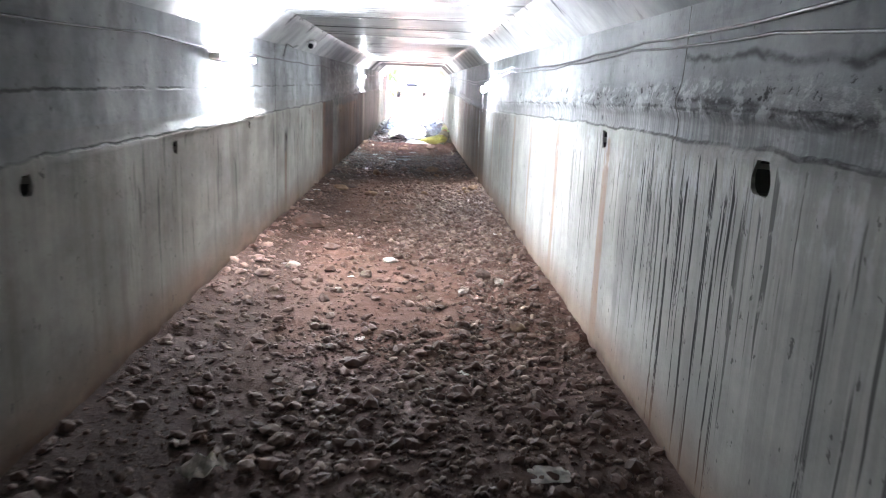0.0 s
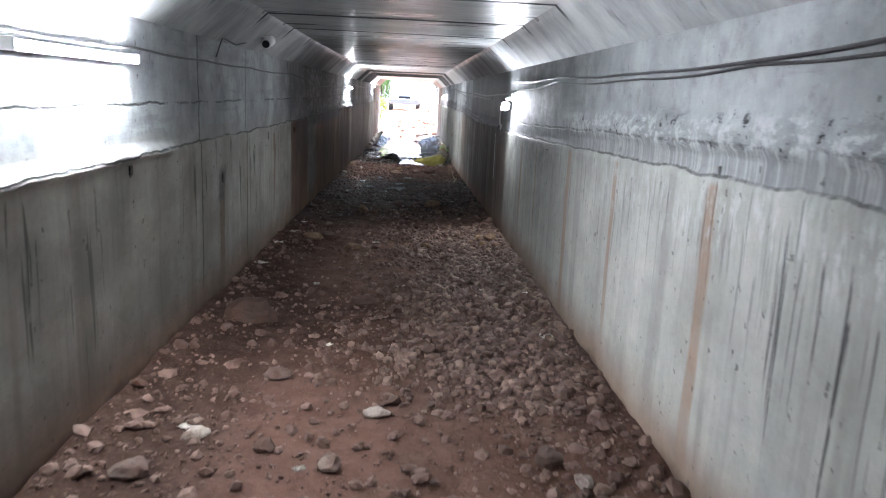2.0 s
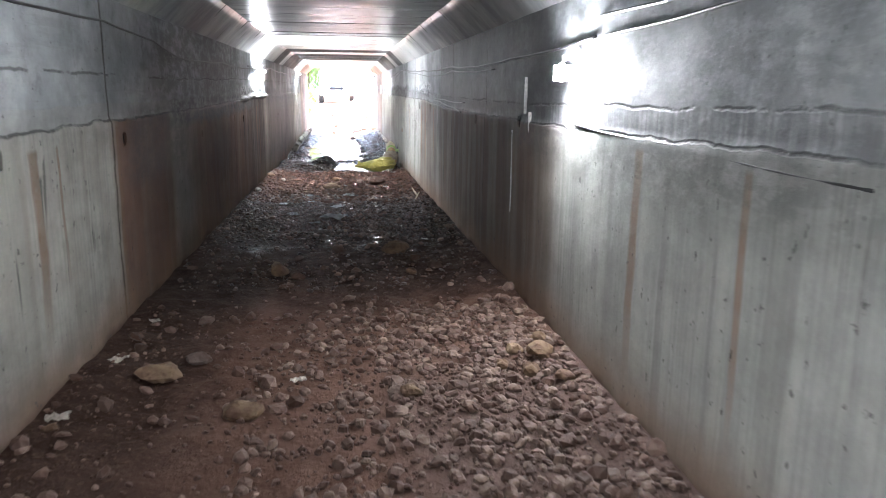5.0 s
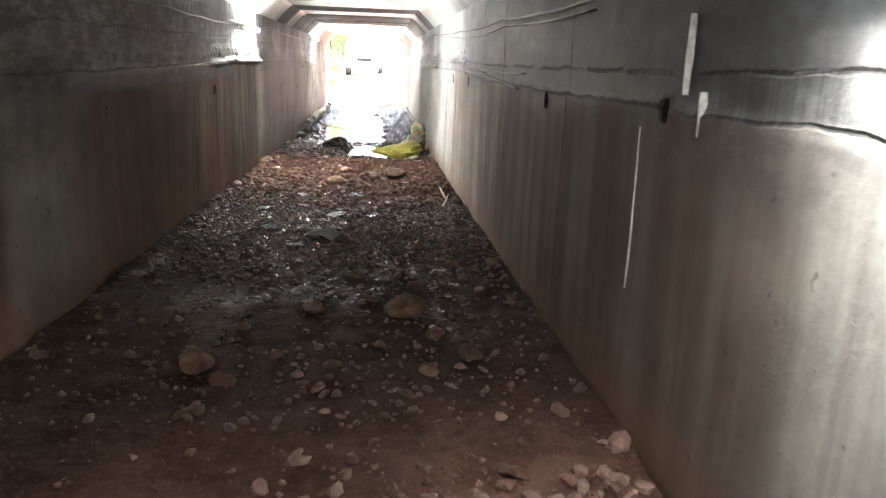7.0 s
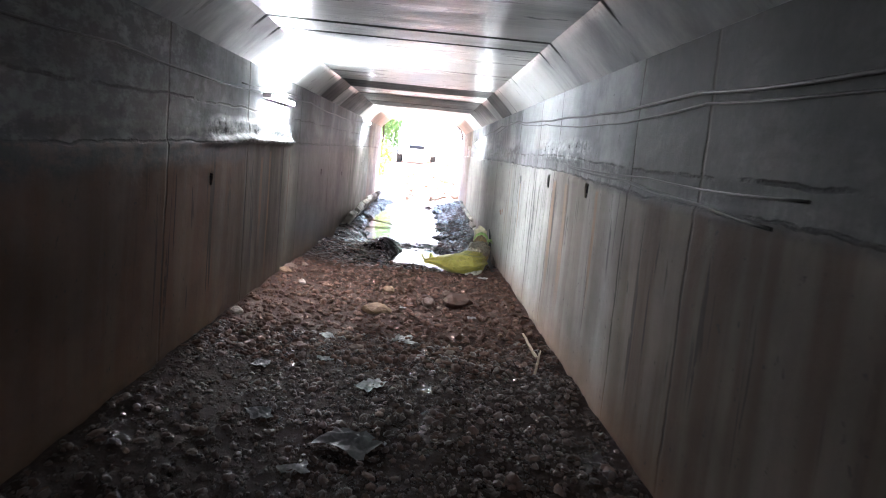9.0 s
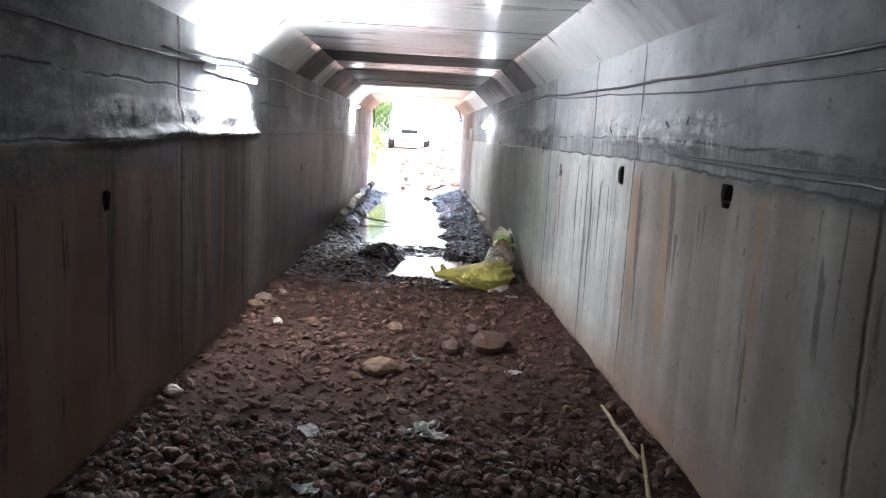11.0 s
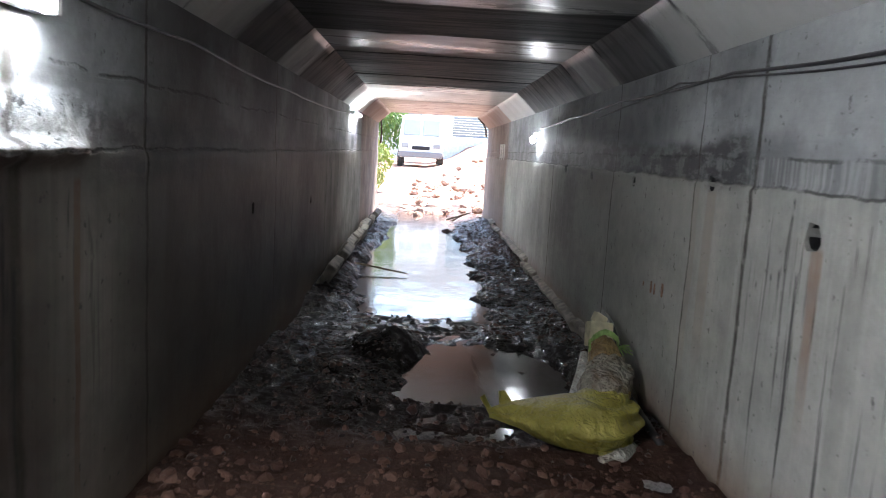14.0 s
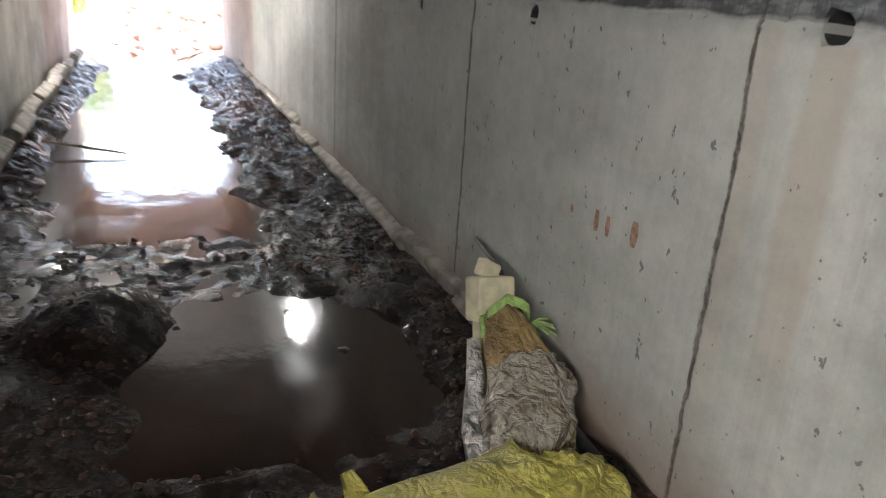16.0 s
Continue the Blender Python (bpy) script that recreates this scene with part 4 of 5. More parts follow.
stone(-0.82, 6.9, 0.11, 0.5, 1.5, M_PALE, PALE, 1, turn=40)
stone(0.81, 6.71, 0.14, 0.6, 1.1, M_STONE, "grey stone among gravel by the wall", 2, turn=30)
stone(0.62, 6.2, 0.09, 0.6, 1.1, M_PALE, PALE, 3)
stone(0.93, 6.5, 0.09, 0.6, 1.3, M_PALE, PALE, 0, turn=70)
stone(-0.95, 8.82, 0.36, 0.5, 1.15, M_BOULDER, "large mud-caked stone beside the wall", 1, "boulder", 10)
stone(-0.17, 9.36, 0.20, 0.4, 1.2, M_BOULDER, "low mud clod with rusty grit", 2)
stone(-0.43, 11.6, 0.19, 0.5, 1.1, M_OCHRE, "clod of pale earth on the mud", 3)
stone(-0.92, 12.1, 0.20, 0.5, 1.2, M_OCHRE, "clod of pale earth beside the wall", 0)
stone(-0.75, 12.3, 0.13, 0.5, 1.2, M_STONE, k=2)
for x, y, s, k in ((1.13, 12.08, 0.16, 0), (1.02, 11.9, 0.12, 1), (1.16, 11.75, 0.10, 2), (1.0, 12.2, 0.11, 3), (0.9, 12.05, 0.09, 1), (1.18, 12.35, 0.12, 2)):
    stone(x, y, s, 0.6, 1.1, M_OCHRE, "pale earth lump against the wall", k, "earth_lump", 50 * k)
stone(0.56, 15.35, 0.27, 0.5, 1.25, M_OCHRE, OCHRE, 3, turn=15)
stone(-0.50, 14.49, 0.18, 0.9, 0.9, M_OCHRE, OCHRE, 1, turn=60)
stone(-0.33, 14.3, 0.12, 0.6, 1.1, M_BOULDER, "reddish clod in dark mud", 2)
stone(0.0, 15.33, 0.13, 0.6, 1.1, M_STONE, "grey stone in dark mud", 0)
stone(-0.35, 15.0, 0.09, 0.6, 1.1, M_STONE, "grey stone in dark mud", 3)
stone(0.62, 14.4, 0.10, 0.6, 1.1, M_OCHRE, OCHRE, 0)
stone(0.85, 14.6, 0.12, 0.6, 1.1, M_BOULDER, "reddish clod in dark mud", 1)
stone(0.37, 21.13, 0.15, 0.8, 1.0, M_STONE, "upright grey stone on red clods", 2)
stone(0.66, 21.22, 0.28, 0.55, 1.2, M_BOULDER, "large reddish stone on the floor", 3, "boulder")
stone(-0.12, 20.57, 0.24, 0.4, 1.3, M_OCHRE, "flat ochre stone on the floor", 1, turn=25)
stone(-0.05, 21.6, 0.14, 0.6, 1.2, M_OCHRE, OCHRE, 0)
stone(-1.22, 22.02, 0.13, 0.6, 1.2, M_OCHRE, "pale stone at the foot of the wall", 2)
stone(-0.98, 21.67, 0.09, 0.6, 1.1, M_PALE, PALE, 1)
stone(-1.20, 22.25, 0.15, 0.5, 1.1, M_STONE, "grey stone at the foot of the wall", 0)
stone(0.36, 21.25, 0.16, 0.6, 1.1, M_BOULDER, "reddish clod on the floor", 1)
stone(0.57, 21.66, 0.11, 0.7, 1.1, M_STONE, k=2)
stone(-1.22, 19.85, 0.10, 0.6, 1.2, M_PALE, "white stone at the foot of the wall", 3)
stone(0.51, 35.2, 0.26, 0.6, 1.2, M_WETGRAVEL, "dark rock standing in the shallow water", 2, "rock")
for x, y, s, k in ((0.40, 25.55, 0.10, 0), (0.55, 25.75, 0.12, 1), (0.08, 25.2, 0.07, 2), (0.72, 25.3, 0.14, 3), (0.18, 24.3, 0.06, 1), (0.30, 24.2, 0.07, 2), (0.06, 24.15, 0.08, 3), (-0.12, 24.25, 0.08, 0)):
    stone(x, y, s, 0.9, 1.0, M_WETGRAVEL, "wet black lump in the puddle", k, "mud_lump", 40 * k, 0.4)
rng = random.Random(21)
for i in range(34):
    y = rng.uniform(1.6, 22.8)
    x = rng.choice((-1, 1)) * rng.uniform(0.15, 1.22)
    stone(x, y, rng.uniform(0.05, 0.11), rng.uniform(0.45, 0.7), rng.uniform(0.9, 1.4), rng.choice((M_STONE, M_STONE, M_OCHRE, M_BOULDER)), "small muddy stone lying on the tunnel floor", i, "stone", rng.uniform(0, 360))


# ---- litter ----
def scrap(x, y, size, label, material=M_PAPER, long=1.3, seed=0, name="paper_scrap", height=0.25):
    """A crumpled sheet."""
    bm, v = grid_mesh(9, 9, lambda i, j: (0, 0, 0))
    for i in range(9):
        for j in range(9):
            a, c = i / 8 - 0.5, j / 8 - 0.5
            r = 1 + 0.35 * fn(a + seed, c, seed, 2.5)
            v[i][j].co = (a * size * long * r, c * size * r, size * height * (0.35 + abs(fn(a + seed, c, 1, 3.0)) + 0.5 * fn(a, c + seed, 2, 6.0)))
    bmesh.ops.solidify(bm, geom=list(bm.faces), thickness=0.003)
    ob = tagged(part(name, bm, material), label, "litter", "litter on the floor")
    ob.matrix_world = pose(x, y, ground_height(x, y) + 0.004, 0, 0, seed * 47)
    return ob


M_PLASTIC = plain("white_plastic", (0.36, 0.36, 0.36), 0.35, vary=0.2)
scrap(-0.60, 3.33, 0.13, "crumpled white paper on dark gravel", seed=1, height=0.5)
scrap(0.79, 3.37, 0.16, "pale square of wet cardboard on dark gravel", long=0.9, seed=2, height=0.12)
for n, (x, y, s) in enumerate(((-1.2, 10.43, 0.08), (-1.22, 11.52, 0.075), (-0.35, 8.3, 0.04), (-0.62, 9.9, 0.05), (-0.9, 7.0, 0.05), (1.12, 8.45, 0.07), (1.15, 9.6, 0.07), (-1.0, 9.0, 0.04), (0.15, 9.9, 0.04), (-0.2, 12.0, 0.06), (-1.18, 12.3, 0.08),
                                    (-1.15, 13.0, 0.06), (0.9, 15.9, 0.05), (-0.3, 6.6, 0.04), (-0.1, 5.0, 0.05), (0.5, 4.5, 0.05))):
    scrap(x, y, s, "small scrap of white paper on the mud", seed=3 + n)
for n, (x, y, s, l) in enumerate(((-0.04, 17.35, 0.24, 1.2), (-0.28, 17.05, 0.09, 1.4), (-0.02, 18.35, 0.13, 1.6), (-0.57, 17.7, 0.12, 1.3), (0.2, 19.5, 0.09, 1.5), (-0.35, 18.9, 0.09, 1.4), (0.15, 19.6, 0.13, 1.3), (-0.43, 19.5, 0.09, 1.8), (1.07, 23.1, 0.10, 1.3), (0.75, 20.6, 0.07, 1.5), (-0.75, 18.6, 0.10, 1.3), (0.1, 20.9, 0.06, 1.4), (-0.7, 16.6, 0.06, 1.5))):
    scrap(x, y, s, "torn piece of white plastic on wet mud", M_PLASTIC, l, 30 + n, "plastic_scrap")


def stick(a, c, r, label):
    pts = [Vector(a).lerp(Vector(c), f) + Vector((0.012 * fn(f, a[1], 0, 4), 0.01 * fn(f, 2, a[1], 4), 0.0)) for f in (0, 0.2, 0.4, 0.6, 0.8, 1)]
    return tagged(part("stick", tube(pts, r, 7, radii=[r, r, 0.9 * r, 0.9 * r, 0.8 * r, 0.6 * r]), M_STICK), label, "stick", "sticks on the floor")


M_STICK = plain("bare_wood", (0.34, 0.26, 0.18), 0.8)
stick((1.16, 19.2, -0.11), (1.14, 19.85, -0.09), 0.013, "bare stick lying along the wall")
stick((1.08, 18.8, -0.13), (1.20, 19.3, -0.08), 0.010, "bare stick lying along the wall")
stick((-0.95, 29.7, -0.22), (-0.25, 29.4, -0.28), 0.014, "wet branch reaching into the water")
stick((0.50, 36.2, -0.16), (1.05, 36.5, 0.0), 0.02, "broken branch on the bank by the mouth")
stick((0.62, 36.0, -0.16), (0.95, 36.8, -0.06), 0.015, "broken branch on the bank by the mouth")


# ---- yellow sack and the bundle against the wall ----
def cloth_material(name, base, fold, rough, depth=0.03):
    m = Mat(name)
    col = m.mix(m.step(m.noise(5.0, 5), 0.35, 0.7), base, fold)
    col = m.mix(m.step(m.noise(14.0, 5, 0.7), 0.58, 0.75, 0.0, 0.6), col, (0.16, 0.10, 0.05))
    crease = m.math("MULTIPLY", m.math("ABSOLUTE", m.math("SUBTRACT", m.noise((7.0, 4.0, 7.0), 3, 0.5, distort=0.6), 0.5)), 7.0)
    small = m.math("MULTIPLY", m.math("ABSOLUTE", m.math("SUBTRACT", m.noise(17.0, 3, 0.5, distort=0.4), 0.5)), 3.0)
    folds = m.math("ADD", m.math("MINIMUM", crease, 1.0), m.math("MINIMUM", small, 0.6))
    return m.done(col, rough, m.math("ADD", folds, m.math("MULTIPLY", m.noise(220.0, 2), 0.08)), depth, 1.0)


M_SACK = cloth_material("yellow_woven_plastic", (0.42, 0.37, 0.085), (0.28, 0.245, 0.05), 0.42, 0.013)
M_CLOTH = cloth_material("white_plastic_sheet", (0.60, 0.58, 0.54), (0.45, 0.41, 0.36), 0.3)
M_BROWN = cloth_material("brown_wet_paper", (0.36, 0.24, 0.10), (0.24, 0.15, 0.07), 0.6)
M_FILM = cloth_material("cloudy_plastic", (0.42, 0.38, 0.32), (0.20, 0.14, 0.085), 0.16, 0.035)
M_FOAM = plain("dirty_foam", (0.66, 0.60, 0.42), 0.8, vary=0.15, grain=18.0)
M_GREEN = plain("green_plastic", (0.33, 0.50, 0.16), 0.5)


def loft(name, spine, widths, heights, material, parent, label, folds, seed, around=40, along=36, flat=0.0):
    """A filled bag: sections along a spine, with folds that run along it and gather at the ends."""
    bm = bmesh.new()
    pts = [Vector(p) for p in spine]
    rings = []

    def pick(values, f):
        f *= len(values) - 1
        i = min(int(f), len(values) - 2)
        return values[i] + (values[i + 1] - values[i]) * smooth(0, 1, f - i)
    for i in range(along + 1):
        f = i / along
        c = Vector([pick([p[k] for p in pts], f) for k in range(3)])
        d = (Vector([pick([p[k] for p in pts], min(1, f + 0.05)) for k in range(3)]) - Vector([pick([p[k] for p in pts], max(0, f - 0.05)) for k in range(3)])).normalized()
        a = d.cross(Vector((0, 0, 1))).normalized()
        u = a.cross(d)
        w, h = pick(widths, f), pick(heights, f)
        pull = 0.35 + 0.65 * abs(2 * f - 1) ** 1.5
        ring = []
        for k in range(around):
            t = 2 * math.pi * k / around
            r = 1 + folds * pull * (math.sin(7 * t + 3 * f + seed) * 0.5 + math.sin(13 * t - 4 * f + 2 * seed) * 0.35) + 0.5 * folds * fn(math.cos(t) + seed, math.sin(t), f * 4, 1.8) + 0.9 * folds * (0.35 - abs(fn(1.6 * math.cos(t) + seed, 1.6 * math.sin(t) + f * 2.0, f * 3.0, 1.5)))
            z = math.sin(t)
            ring.append(bm.verts.new(c + a * (math.cos(t) * w * r) + u * (z * h * r * (1.0 if z > 0 else 1 - flat))))
        rings.append(ring)
    for p, q in zip(rings, rings[1:]):
        for k in range(around):
            bm.faces.new((p[k], p[(k + 1) % around], q[(k + 1) % around], q[k]))
    bm.faces.new(rings[0][::-1])
    bm.faces.new(rings[-1])
    bmesh.ops.recalc_face_normals(bm, faces=bm.faces)
    return part(name, bm, material, parent, label, True)


sack = tagged(new("yellow_sack"), "crumpled yellow woven plastic sack slumped by the puddle", "sack")
sack.location = (0.80, 23.66, -0.26)
sack.scale = (0.97, 0.95, 1.0)


def blend(points, f):
    """A point on the smooth line through points, f from 0 to 1."""
    f = min(0.9999, max(0.0, f)) * (len(points) - 1)
    i = int(f)
    p0, p1, p2, p3 = (Vector(points[min(max(j, 0), len(points) - 1)]) for j in (i - 1, i, i + 1, i + 2))
    t = f - i
    return 0.5 * (2 * p1 + (p2 - p0) * t + (2 * p0 - 5 * p1 + 4 * p2 - p3) * t * t + (3 * p1 - p0 - 3 * p2 + p3) * t ** 3)


def slumped_sack():
    """A half-filled bag: a raised narrow tail, a full belly on the floor, cloth gathered in deep folds at the neck."""
    spine = [(-0.48, 0.30, 0.09), (-0.29, 0.25, 0.11), (-0.04, 0.15, 0.125), (0.13, 0.12, 0.14), (0.23, 0.14, 0.18), (0.28, 0.20, 0.22)]
    size = [(0.035, 0.03, 0), (0.15, 0.075, 0), (0.27, 0.13, 0), (0.28, 0.155, 0), (0.17, 0.12, 0), (0.09, 0.08, 0)]
    bm = bmesh.new()
    rings, around, along = [], 96, 60
    for i in range(along + 1):
        f = i / along
        c, (w, h, _) = blend(spine, f), blend(size, f)
        d = (blend(spine, f + 0.03) - blend(spine, f - 0.03)).normalized()
        a = d.cross(Vector((0, 0, 1))).normalized()
        u = a.cross(d)
        gather, tail = smooth(0.40, 0.95, f), 1 - smooth(0.05, 0.35, f)
        ring = []
        for k in range(around):
            t = 2 * math.pi * k / around
            turn = t + 0.9 * f
            ridge = 1 - 2.2 * abs(fn(1.3 * math.cos(turn) + 3, 1.3 * math.sin(turn), f * 1.6, 1.9))
            r = 1 + gather * (0.26 * (0.6 - abs(math.sin(4 * turn + 1.5 * f))) + 0.17 * (0.6 - abs(math.sin(7.5 * turn + 2)))) + tail * 0.10 * math.sin(6 * turn) + 0.17 * ridge * (0.35 + gather) + 0.05 * fn(math.cos(t), math.sin(t), f * 5, 2.5)
            p = c + a * (math.cos(t) * w * r) + u * (math.sin(t) * h * r)
            low = 0.06 * (1 - smooth(0.15, 0.42, f)) + 0.012 + 0.012 * fn(t, f * 6, 2, 1.5)
            ring.append(bm.verts.new((p.x, p.y, max(low, p.z))))
        rings.append(ring)
    for p, q in zip(rings, rings[1:]):
        for k in range(around):
            bm.faces.new((p[k], p[(k + 1) % around], q[(k + 1) % around], q[k]))
    bm.faces.new(rings[0][::-1])
    bm.faces.new(rings[-1])
    bmesh.ops.recalc_face_normals(bm, faces=bm.faces)
    part("bag", bm, M_SACK, sack, "folded yellow woven cloth", True)


slumped_sack()
loft("mouth", [(-0.46, 0.30, 0.08), (-0.49, 0.32, 0.12), (-0.53, 0.34, 0.18)], [0.022, 0.02, 0.028], [0.018, 0.012, 0.008], M_SACK, sack, "frayed tied end", 0.3, 2.2, 24, 8)
loft("corner", [(-0.36, 0.30, 0.12), (-0.38, 0.36, 0.14), (-0.40, 0.42, 0.19)], [0.035, 0.04, 0.02], [0.016, 0.014, 0.008], M_SACK, sack, "folded corner", 0.3, 1.2, 24, 8)
loft("hem", [(0.26, 0.02, 0.12), (0.22, -0.10, 0.06), (0.12, -0.17, 0.03)], [0.06, 0.075, 0.04], [0.05, 0.03, 0.015], M_SACK, sack, "turned hem", 0.25, 0.4, 30, 14)
loft("lining", [(0.08, -0.22, 0.03), (0.19, -0.20, 0.05), (0.30, -0.08, 0.07)], [0.03, 0.05, 0.03], [0.02, 0.03, 0.02], M_CLOTH, sack, "white lining hanging out", 0.2, 0.9, 20, 8)

bundle = tagged(new("rubbish_bundle"), "wet brown paper bundle in clear plastic leaning on the wall", "bundle")
bundle.location = (1.08, 24.2, -0.24)
loft("wrapping", [(-0.06, -0.20, 0.10), (0.0, -0.05, 0.17), (0.03, 0.10, 0.25), (0.04, 0.25, 0.32), (0.05, 0.36, 0.36)], [0.10, 0.14, 0.125, 0.095, 0.07], [0.10, 0.13, 0.12, 0.10, 0.08], M_BROWN, bundle, "wet brown paper", 0.12, 0.7)
loft("plastic_bag", [(-0.14, -0.16, 0.06), (-0.05, -0.10, 0.17), (0.02, 0.02, 0.23), (0.04, 0.10, 0.26)], [0.08, 0.155, 0.15, 0.132], [0.07, 0.14, 0.145, 0.128], M_FILM, bundle, "crumpled cloudy plastic", 0.15, 3.1, 84, 40)
loft("tail", [(-0.20, -0.10, 0.04), (-0.17, 0.05, 0.12), (-0.11, 0.20, 0.24), (-0.08, 0.30, 0.32)], [0.045, 0.04, 0.03, 0.02], [0.012, 0.016, 0.016, 0.012], M_CLOTH, bundle, "strip of white plastic", 0.35, 1.1, 20, 14)
gp = [tube([(0.05 + 0.10 * math.cos(a), 0.30 + 0.02 * math.sin(5 * a), 0.35 + 0.10 * math.sin(a) + 0.012 * k) for a in (0.2 + 0.45 * i for i in range(8))], 0.008, 6) for k in range(3)]
for b in gp:
    part("strap", b, M_GREEN, bundle, "green plastic strap", True)
for k in range(9):
    a = Vector((0.13, 0.28, 0.36))
    e = a + Vector((0.06 + 0.03 * math.cos(k), -0.05 + 0.03 * math.sin(2 * k), 0.03 * math.sin(k * 1.7)))
    part("strap_end", tube([a, a.lerp(e, 0.5) + Vector((0, 0, 0.015)), e], 0.004, 5), M_GREEN, bundle, "frayed green plastic end", True)

foam = tagged(new("foam_block"), "yellowed foam block propped on the bundle by the wall", "foam")
foam.matrix_world = pose(1.12, 24.62, 0.10, -18, 6, 8)
bmf = box(bmesh.new(), 0, 0, 0.075, 0.17, 0.10, 0.17, 0.012)
part("block", bmf, M_FOAM, foam)
part("chip", box(bmesh.new(), 0.01, 0.03, 0.185, 0.11, 0.05, 0.07, 0.012, Euler((0.2, 0.3, 0.4)).to_matrix().to_4x4()), M_FOAM, foam)
part("leg", box(bmesh.new(), 0.0, 0.02, -0.14, 0.10, 0.07, 0.28, 0.012), M_FOAM, foam)
hose = [(HALF - 0.02, 25.2, 0.22), (HALF - 0.03, 24.95, 0.19), (HALF - 0.04, 24.75, 0.12), (HALF - 0.05, 24.6, 0.02), (HALF - 0.06, 24.45, -0.08), (HALF - 0.07, 24.25, -0.14), (HALF - 0.06, 23.95, -0.18), (HALF - 0.07, 23.6, -0.19)]
tagged(part("hose", tube(hose, 0.02, 8, radii=[0.008, 0.012, 0.018, 0.022, 0.026, 0.028, 0.028, 0.026]), M_CABLE, smoothed=True), "black rubber hose curving down against the wall", "hose")


# ---- kerb stones at the foot of the walls ----
def kerb(x, y, length, height, width, lean, label):
    bm = box(bmesh.new(), 0, 0, 0, width, length, height, 0.02)
    bmesh.ops.subdivide_edges(bm, edges=[e for e in bm.edges if e.calc_length() > 0.12], cuts=4, use_grid_fill=True)
    for v in bm.verts:
        v.co += 0.018 * Vector((fn(v.co.x + y, v.co.y, v.co.z, 5.0), fn(v.co.x, v.co.y + y, v.co.z, 5.0), fn(v.co.x, v.co.y, v.co.z + y, 5.0)))
    ob = tagged(part("kerb_stone", bm, M_KERB, smoothed=True), label, "kerb", "kerb stones along the walls")
    ob.matrix_world = pose(x + middle(y), y, ground_height(x + middle(y), y) + height * 0.22, 0, lean, 2.0 * math.sin(y * 3))
    return ob


for n, y in enumerate((28.3, 29.25, 30.2, 31.2, 32.15, 33.1, 34.1, 35.2)):
    kerb(-1.19 + 0.03 * math.sin(n * 2.1), y, 0.86, 0.30, 0.12, 28 + 8 * math.sin(n), "pale broken kerb slab leaning on the wall's foot")
for n, y in enumerate((24.9, 25.8, 26.7, 27.6, 28.5, 29.4, 30.3, 31.2, 32.1, 33.0, 34.0, 35.0)):
    kerb(1.30 + 0.015 * math.sin(n * 2.3), y, 1.02, 0.10 + 0.03 * math.sin(n * 1.3), 0.09, -24 + 9 * math.sin(n * 1.7), "pale mortar kerb along the wall's foot")
# rusty reinforcement bars at the far mouth
M_RUST = plain("rusty_steel", (0.07, 0.035, 0.022), 0.7)
for pts in ([(-1.26, 37.9, 2.12), (-1.27, 37.85, 1.95), (-1.25, 37.8, 1.7), (-1.26, 37.8, 1.45)], [(1.05, 37.9, 2.2), (1.2, 37.85, 2.05), (1.26, 37.8, 1.9), (1.27, 37.8, 1.75)]):
    tagged(part("reinforcement_bar", tube([(x + middle(y), y, z) for x, y, z in pts], 0.022, 6), M_RUST), "bent rusty bar at the tunnel mouth", "bar", "bars at the mouth")
M_CHALK = plain("white_wall_paint", (0.75, 0.73, 0.68), 0.8)
for y in (33.9, 34.25, 34.6):
    wall_run("paint_bar", M_CHALK, 1, y, 1.55, 1.25, 0.05, "white paint bar on the concrete wall")

# ---- beyond the mouth ----
M_BODY = plain("white_car_paint", (0.80, 0.80, 0.80), 0.3, vary=0.06)
M_GLASS = plain("dark_glass", (0.22, 0.24, 0.25), 0.1, vary=0.1)
M_TYRE = plain("tyre_rubber", (0.03, 0.03, 0.03), 0.8)
M_PLASTER = plain("cream_plaster", (0.70, 0.68, 0.64), 0.85, vary=0.1, grain=6.0)
M_SHUTTER = plain("blue_grey_steel", (0.15, 0.18, 0.21), 0.5, vary=0.12, grain=10.0)


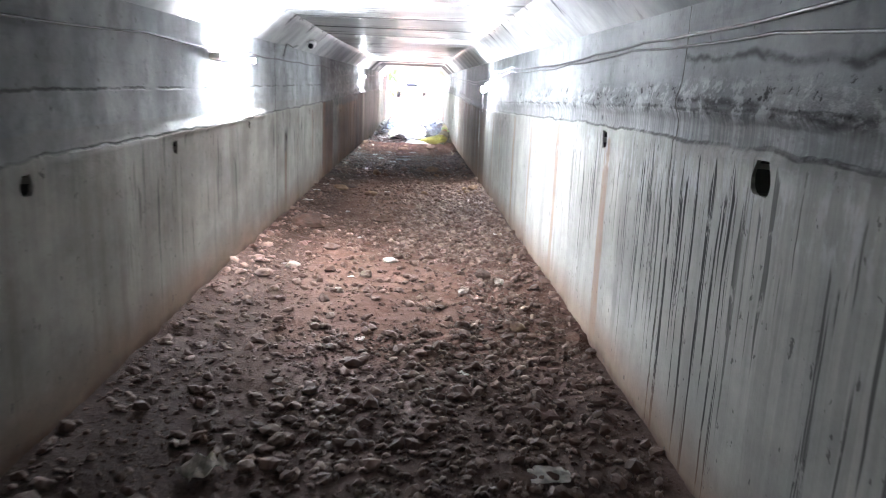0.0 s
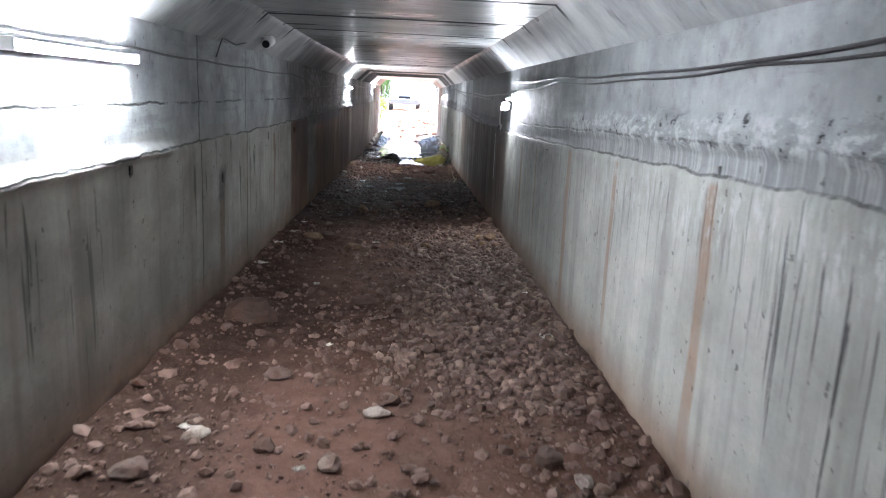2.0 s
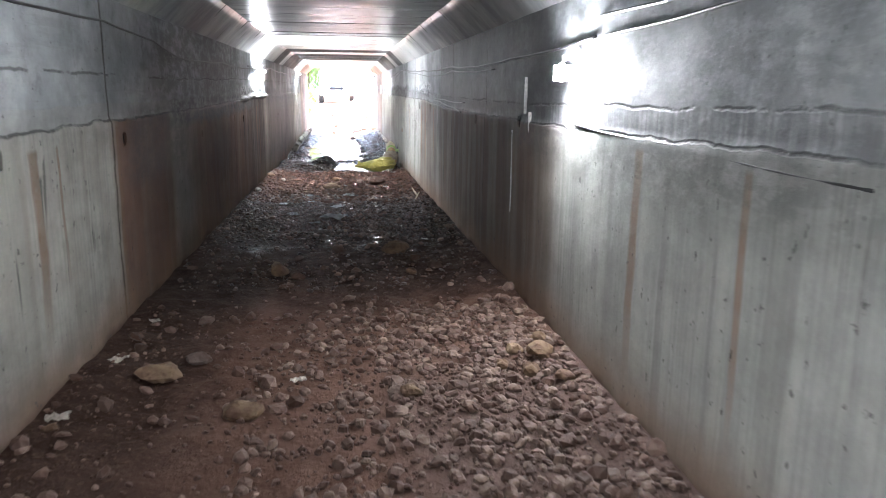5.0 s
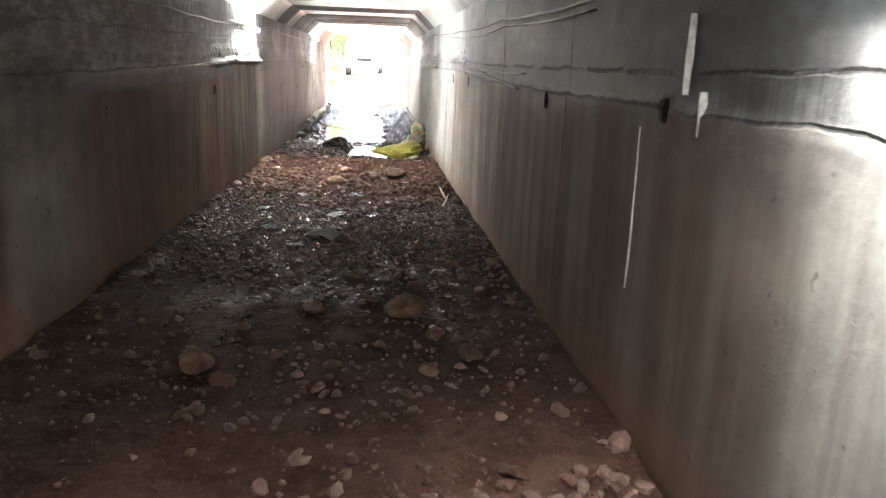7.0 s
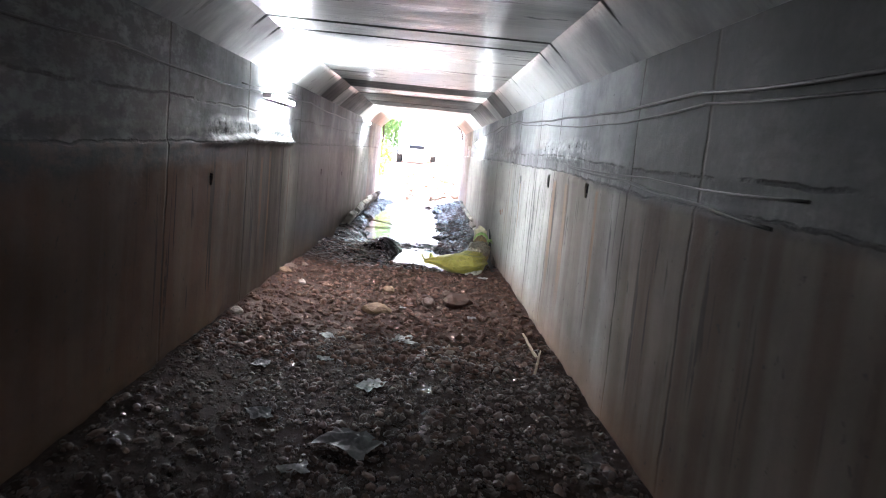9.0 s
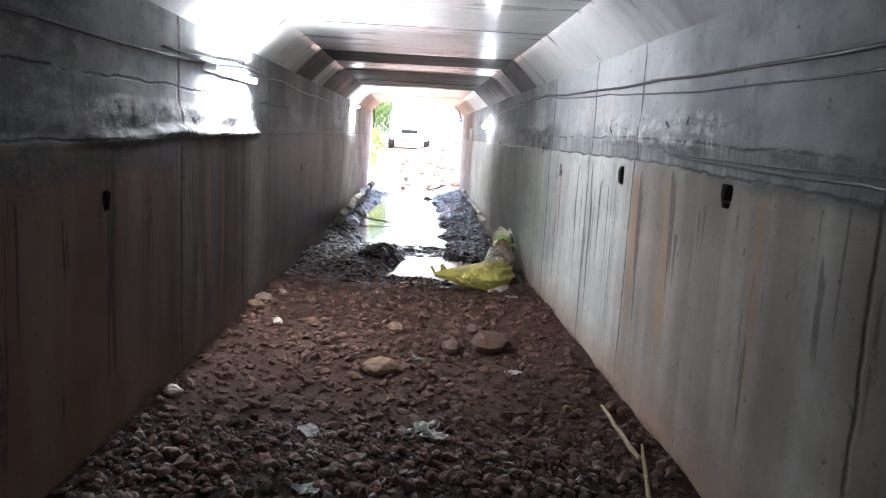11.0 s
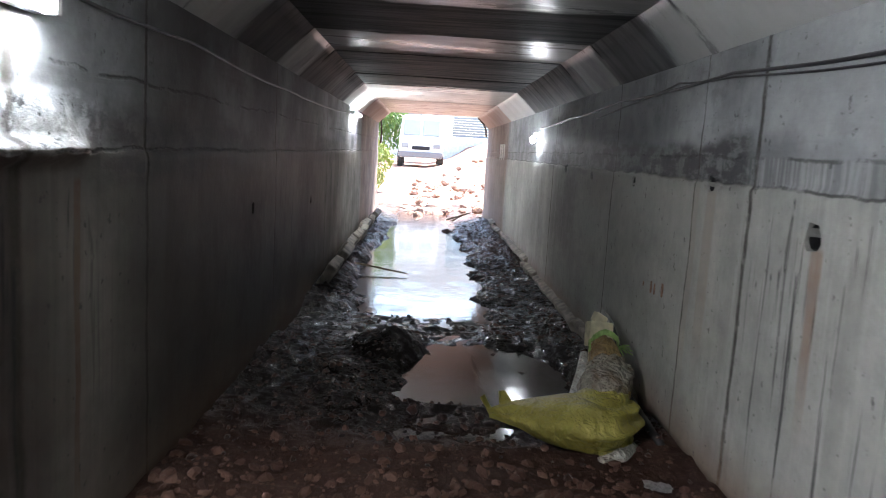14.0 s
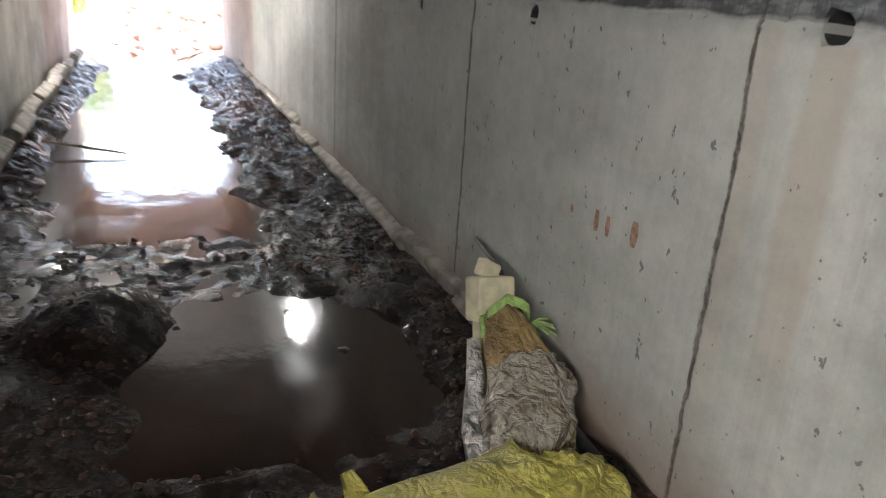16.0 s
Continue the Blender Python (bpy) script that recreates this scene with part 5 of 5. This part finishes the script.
def van(x, y, z):
    thing = tagged(new("van"), "white van parked on the earth, seen from the front", "van")
    thing.location = (x, y, z)
    thing.scale = (1.1, 1.1, 1.15)
    bm = bmesh.new()
    prof = [(-1.0, 0.35), (-1.02, 0.95), (-0.75, 1.10), (-0.25, 1.85), (0.2, 1.98), (3.0, 1.98), (3.1, 1.8), (3.1, 0.35)]
    rows = [[bm.verts.new((sx * (0.86 if pz < 1.2 else 0.86 - 0.12 * (pz - 1.2)), py, pz)) for py, pz in prof] for sx in (-1, 1)]
    for k in range(len(prof)):
        j = (k + 1) % len(prof)
        bm.faces.new((rows[0][k], rows[0][j], rows[1][j], rows[1][k]))
    bm.faces.new(rows[0])
    bm.faces.new(rows[1])
    bmesh.ops.recalc_face_normals(bm, faces=bm.faces)
    bmesh.ops.bevel(bm, geom=list(bm.edges), offset=0.06, segments=2, affect="EDGES")
    part("body", bm, M_BODY, thing)
    for sx in (-1, 1):
        part("windscreen", box(bmesh.new(), sx * 0.38, -0.53, 1.49, 0.66, 0.03, 0.72, 0.02, Euler((-0.588, 0, 0)).to_matrix().to_4x4()), M_GLASS, thing, "dark windscreen half")
        part("headlight", box(bmesh.new(), sx * 0.62, -1.03, 0.80, 0.28, 0.06, 0.18, 0.03), M_GLASS, thing, "clear headlight")
        for yy in (-0.4, 2.3):
            wheel = part("wheel", tube([(sx * 0.70, yy, 0.32), (sx * 0.90, yy, 0.32)], 0.32, 20), M_TYRE, thing, "black tyre")
            part("rim", tube([(sx * 0.88, yy, 0.32), (sx * 0.92, yy, 0.32)], 0.18, 16), M_GREYPLASTIC, wheel)
    part("bumper", box(bmesh.new(), 0, -1.06, 0.47, 1.7, 0.14, 0.22, 0.04), M_GREYPLASTIC, thing, "grey bumper")
    part("grille", box(bmesh.new(), 0, -1.03, 0.72, 0.7, 0.04, 0.14, 0.02), M_LENS, thing, "dark grille")


van(-0.15, 53.0, ground_height(-0.9, 53.0) - 0.02)


def shop(x, y, z):
    thing = tagged(new("shop_building"), "cream plastered building with a blue-grey roller shutter", "building")
    thing.location = (x, y, z)
    bm = bmesh.new()
    for cx, w, z0, z1 in ((-3.2, 6.8, 0, 5.5), (4.9, 4.4, 0, 5.5), (1.45, 2.5, 3.6, 5.5), (1.45, 2.5, 0, 1.3)):
        box(bm, cx, 0.15, (z0 + z1) / 2, w, 0.3, z1 - z0)
    part("wall", bm, M_PLASTER, thing)
    part("roof", box(bmesh.new(), 0.5, 3.0, 5.6, 14.4, 6.6, 0.2, 0.02), M_PLASTER, thing)
    part("shutter_frame", box(bmesh.new(), 1.45, 0.22, 3.62, 2.5, 0.1, 0.12, 0.01), M_GREYPLASTIC, thing)
    for k in range(16):
        part("shutter_slat", box(bmesh.new(), 1.45, 0.2, 1.37 + 0.14 * k, 2.48, 0.05, 0.125, 0.02), M_SHUTTER, thing)
    for cx in (-5.0, -2.2):
        win = part("window", box(bmesh.new(), cx, -0.02, 2.6, 1.3, 0.06, 1.2, 0.02), M_GREYPLASTIC, thing)
        part("pane", box(bmesh.new(), cx, -0.06, 2.6, 1.15, 0.02, 1.05), M_GLASS, win)


shop(1.4, 62.0, 0.9)


def leaf_material(name, a, c):
    m = Mat(name)
    return m.done(m.mix(m.island, a, c), 0.55)


M_LEAF = leaf_material("leaves", (0.06, 0.13, 0.03), (0.16, 0.24, 0.05))
M_LEAF_Y = leaf_material("yellow_green_leaves", (0.16, 0.20, 0.04), (0.30, 0.34, 0.08))
M_BARK = plain("bark", (0.12, 0.09, 0.07), 0.9)


def crown(bm, centre, radius, count, size, rng):
    for _ in range(count):
        d = Vector((rng.gauss(0, 1), rng.gauss(0, 1), rng.gauss(0, 1))).normalized()
        p = Vector(centre) + d * radius * rng.random() ** 0.4 * (1 + 0.35 * fn(d.x * 2, d.y * 2, d.z * 2 + centre[0], 1.0))
        m = Matrix.Translation(p) @ Euler((rng.uniform(0, 6), rng.uniform(0, 6), rng.uniform(0, 6))).to_matrix().to_4x4()
        s = size * rng.uniform(0.6, 1.3)
        q = [bm.verts.new(m @ Vector(c)) for c in ((-s, 0, 0), (-0.3 * s, 0.4 * s, 0.08 * s), (s, 0, 0), (-0.3 * s, -0.4 * s, 0.08 * s))]
        bm.faces.new((q[0], q[1], q[2]))
        bm.faces.new((q[0], q[2], q[3]))


def shrub(x, y, tall, material, label, seed, name="shrub"):
    rng = random.Random(seed)
    z = ground_height(x, y)
    thing = tagged(new(name), label, name)
    thing.location = (x, y, z - 0.05)
    for k in range(5):
        a = rng.uniform(0, 6.3)
        part("stem", tube([(0, 0, 0), (0.12 * math.cos(a), 0.12 * math.sin(a), tall * 0.35), (0.3 * math.cos(a), 0.3 * math.sin(a), tall * 0.75)], 0.02, 6, radii=[0.035 * tall, 0.02 * tall, 0.008 * tall]), M_BARK, thing)
    bm = bmesh.new()
    for k in range(9):
        a = rng.uniform(0, 6.3)
        crown(bm, (0.3 * tall * math.cos(a), 0.3 * tall * math.sin(a), tall * rng.uniform(0.3, 0.95)), 0.24 * tall, 220, 0.05 + 0.02 * tall, rng)
    part("crown", bm, material, thing, "loose leafy crown")


shrub(-1.75, 44.5, 1.5, M_LEAF_Y, "yellow-green bush beside the tunnel mouth", 1)
shrub(-2.6, 47.5, 1.9, M_LEAF_Y, "yellow-green bush beside the tunnel mouth", 2)
shrub(-2.9, 55.0, 4.2, M_LEAF, "small green tree behind the bush", 3, "tree")
shrub(-5.5, 57.0, 5.0, M_LEAF, "small green tree behind the bush", 4, "tree")
rngm = random.Random(77)
for i in range(95):
    y = rngm.uniform(38.6, 47)
    x = rngm.uniform(-0.4, 2.6)
    stone(x, y, 0.07 + 0.25 * rngm.random() ** 2, 0.7, 1.2, M_EARTH, "clod of red earth on the mound", i, "earth_clod", rngm.uniform(0, 360))
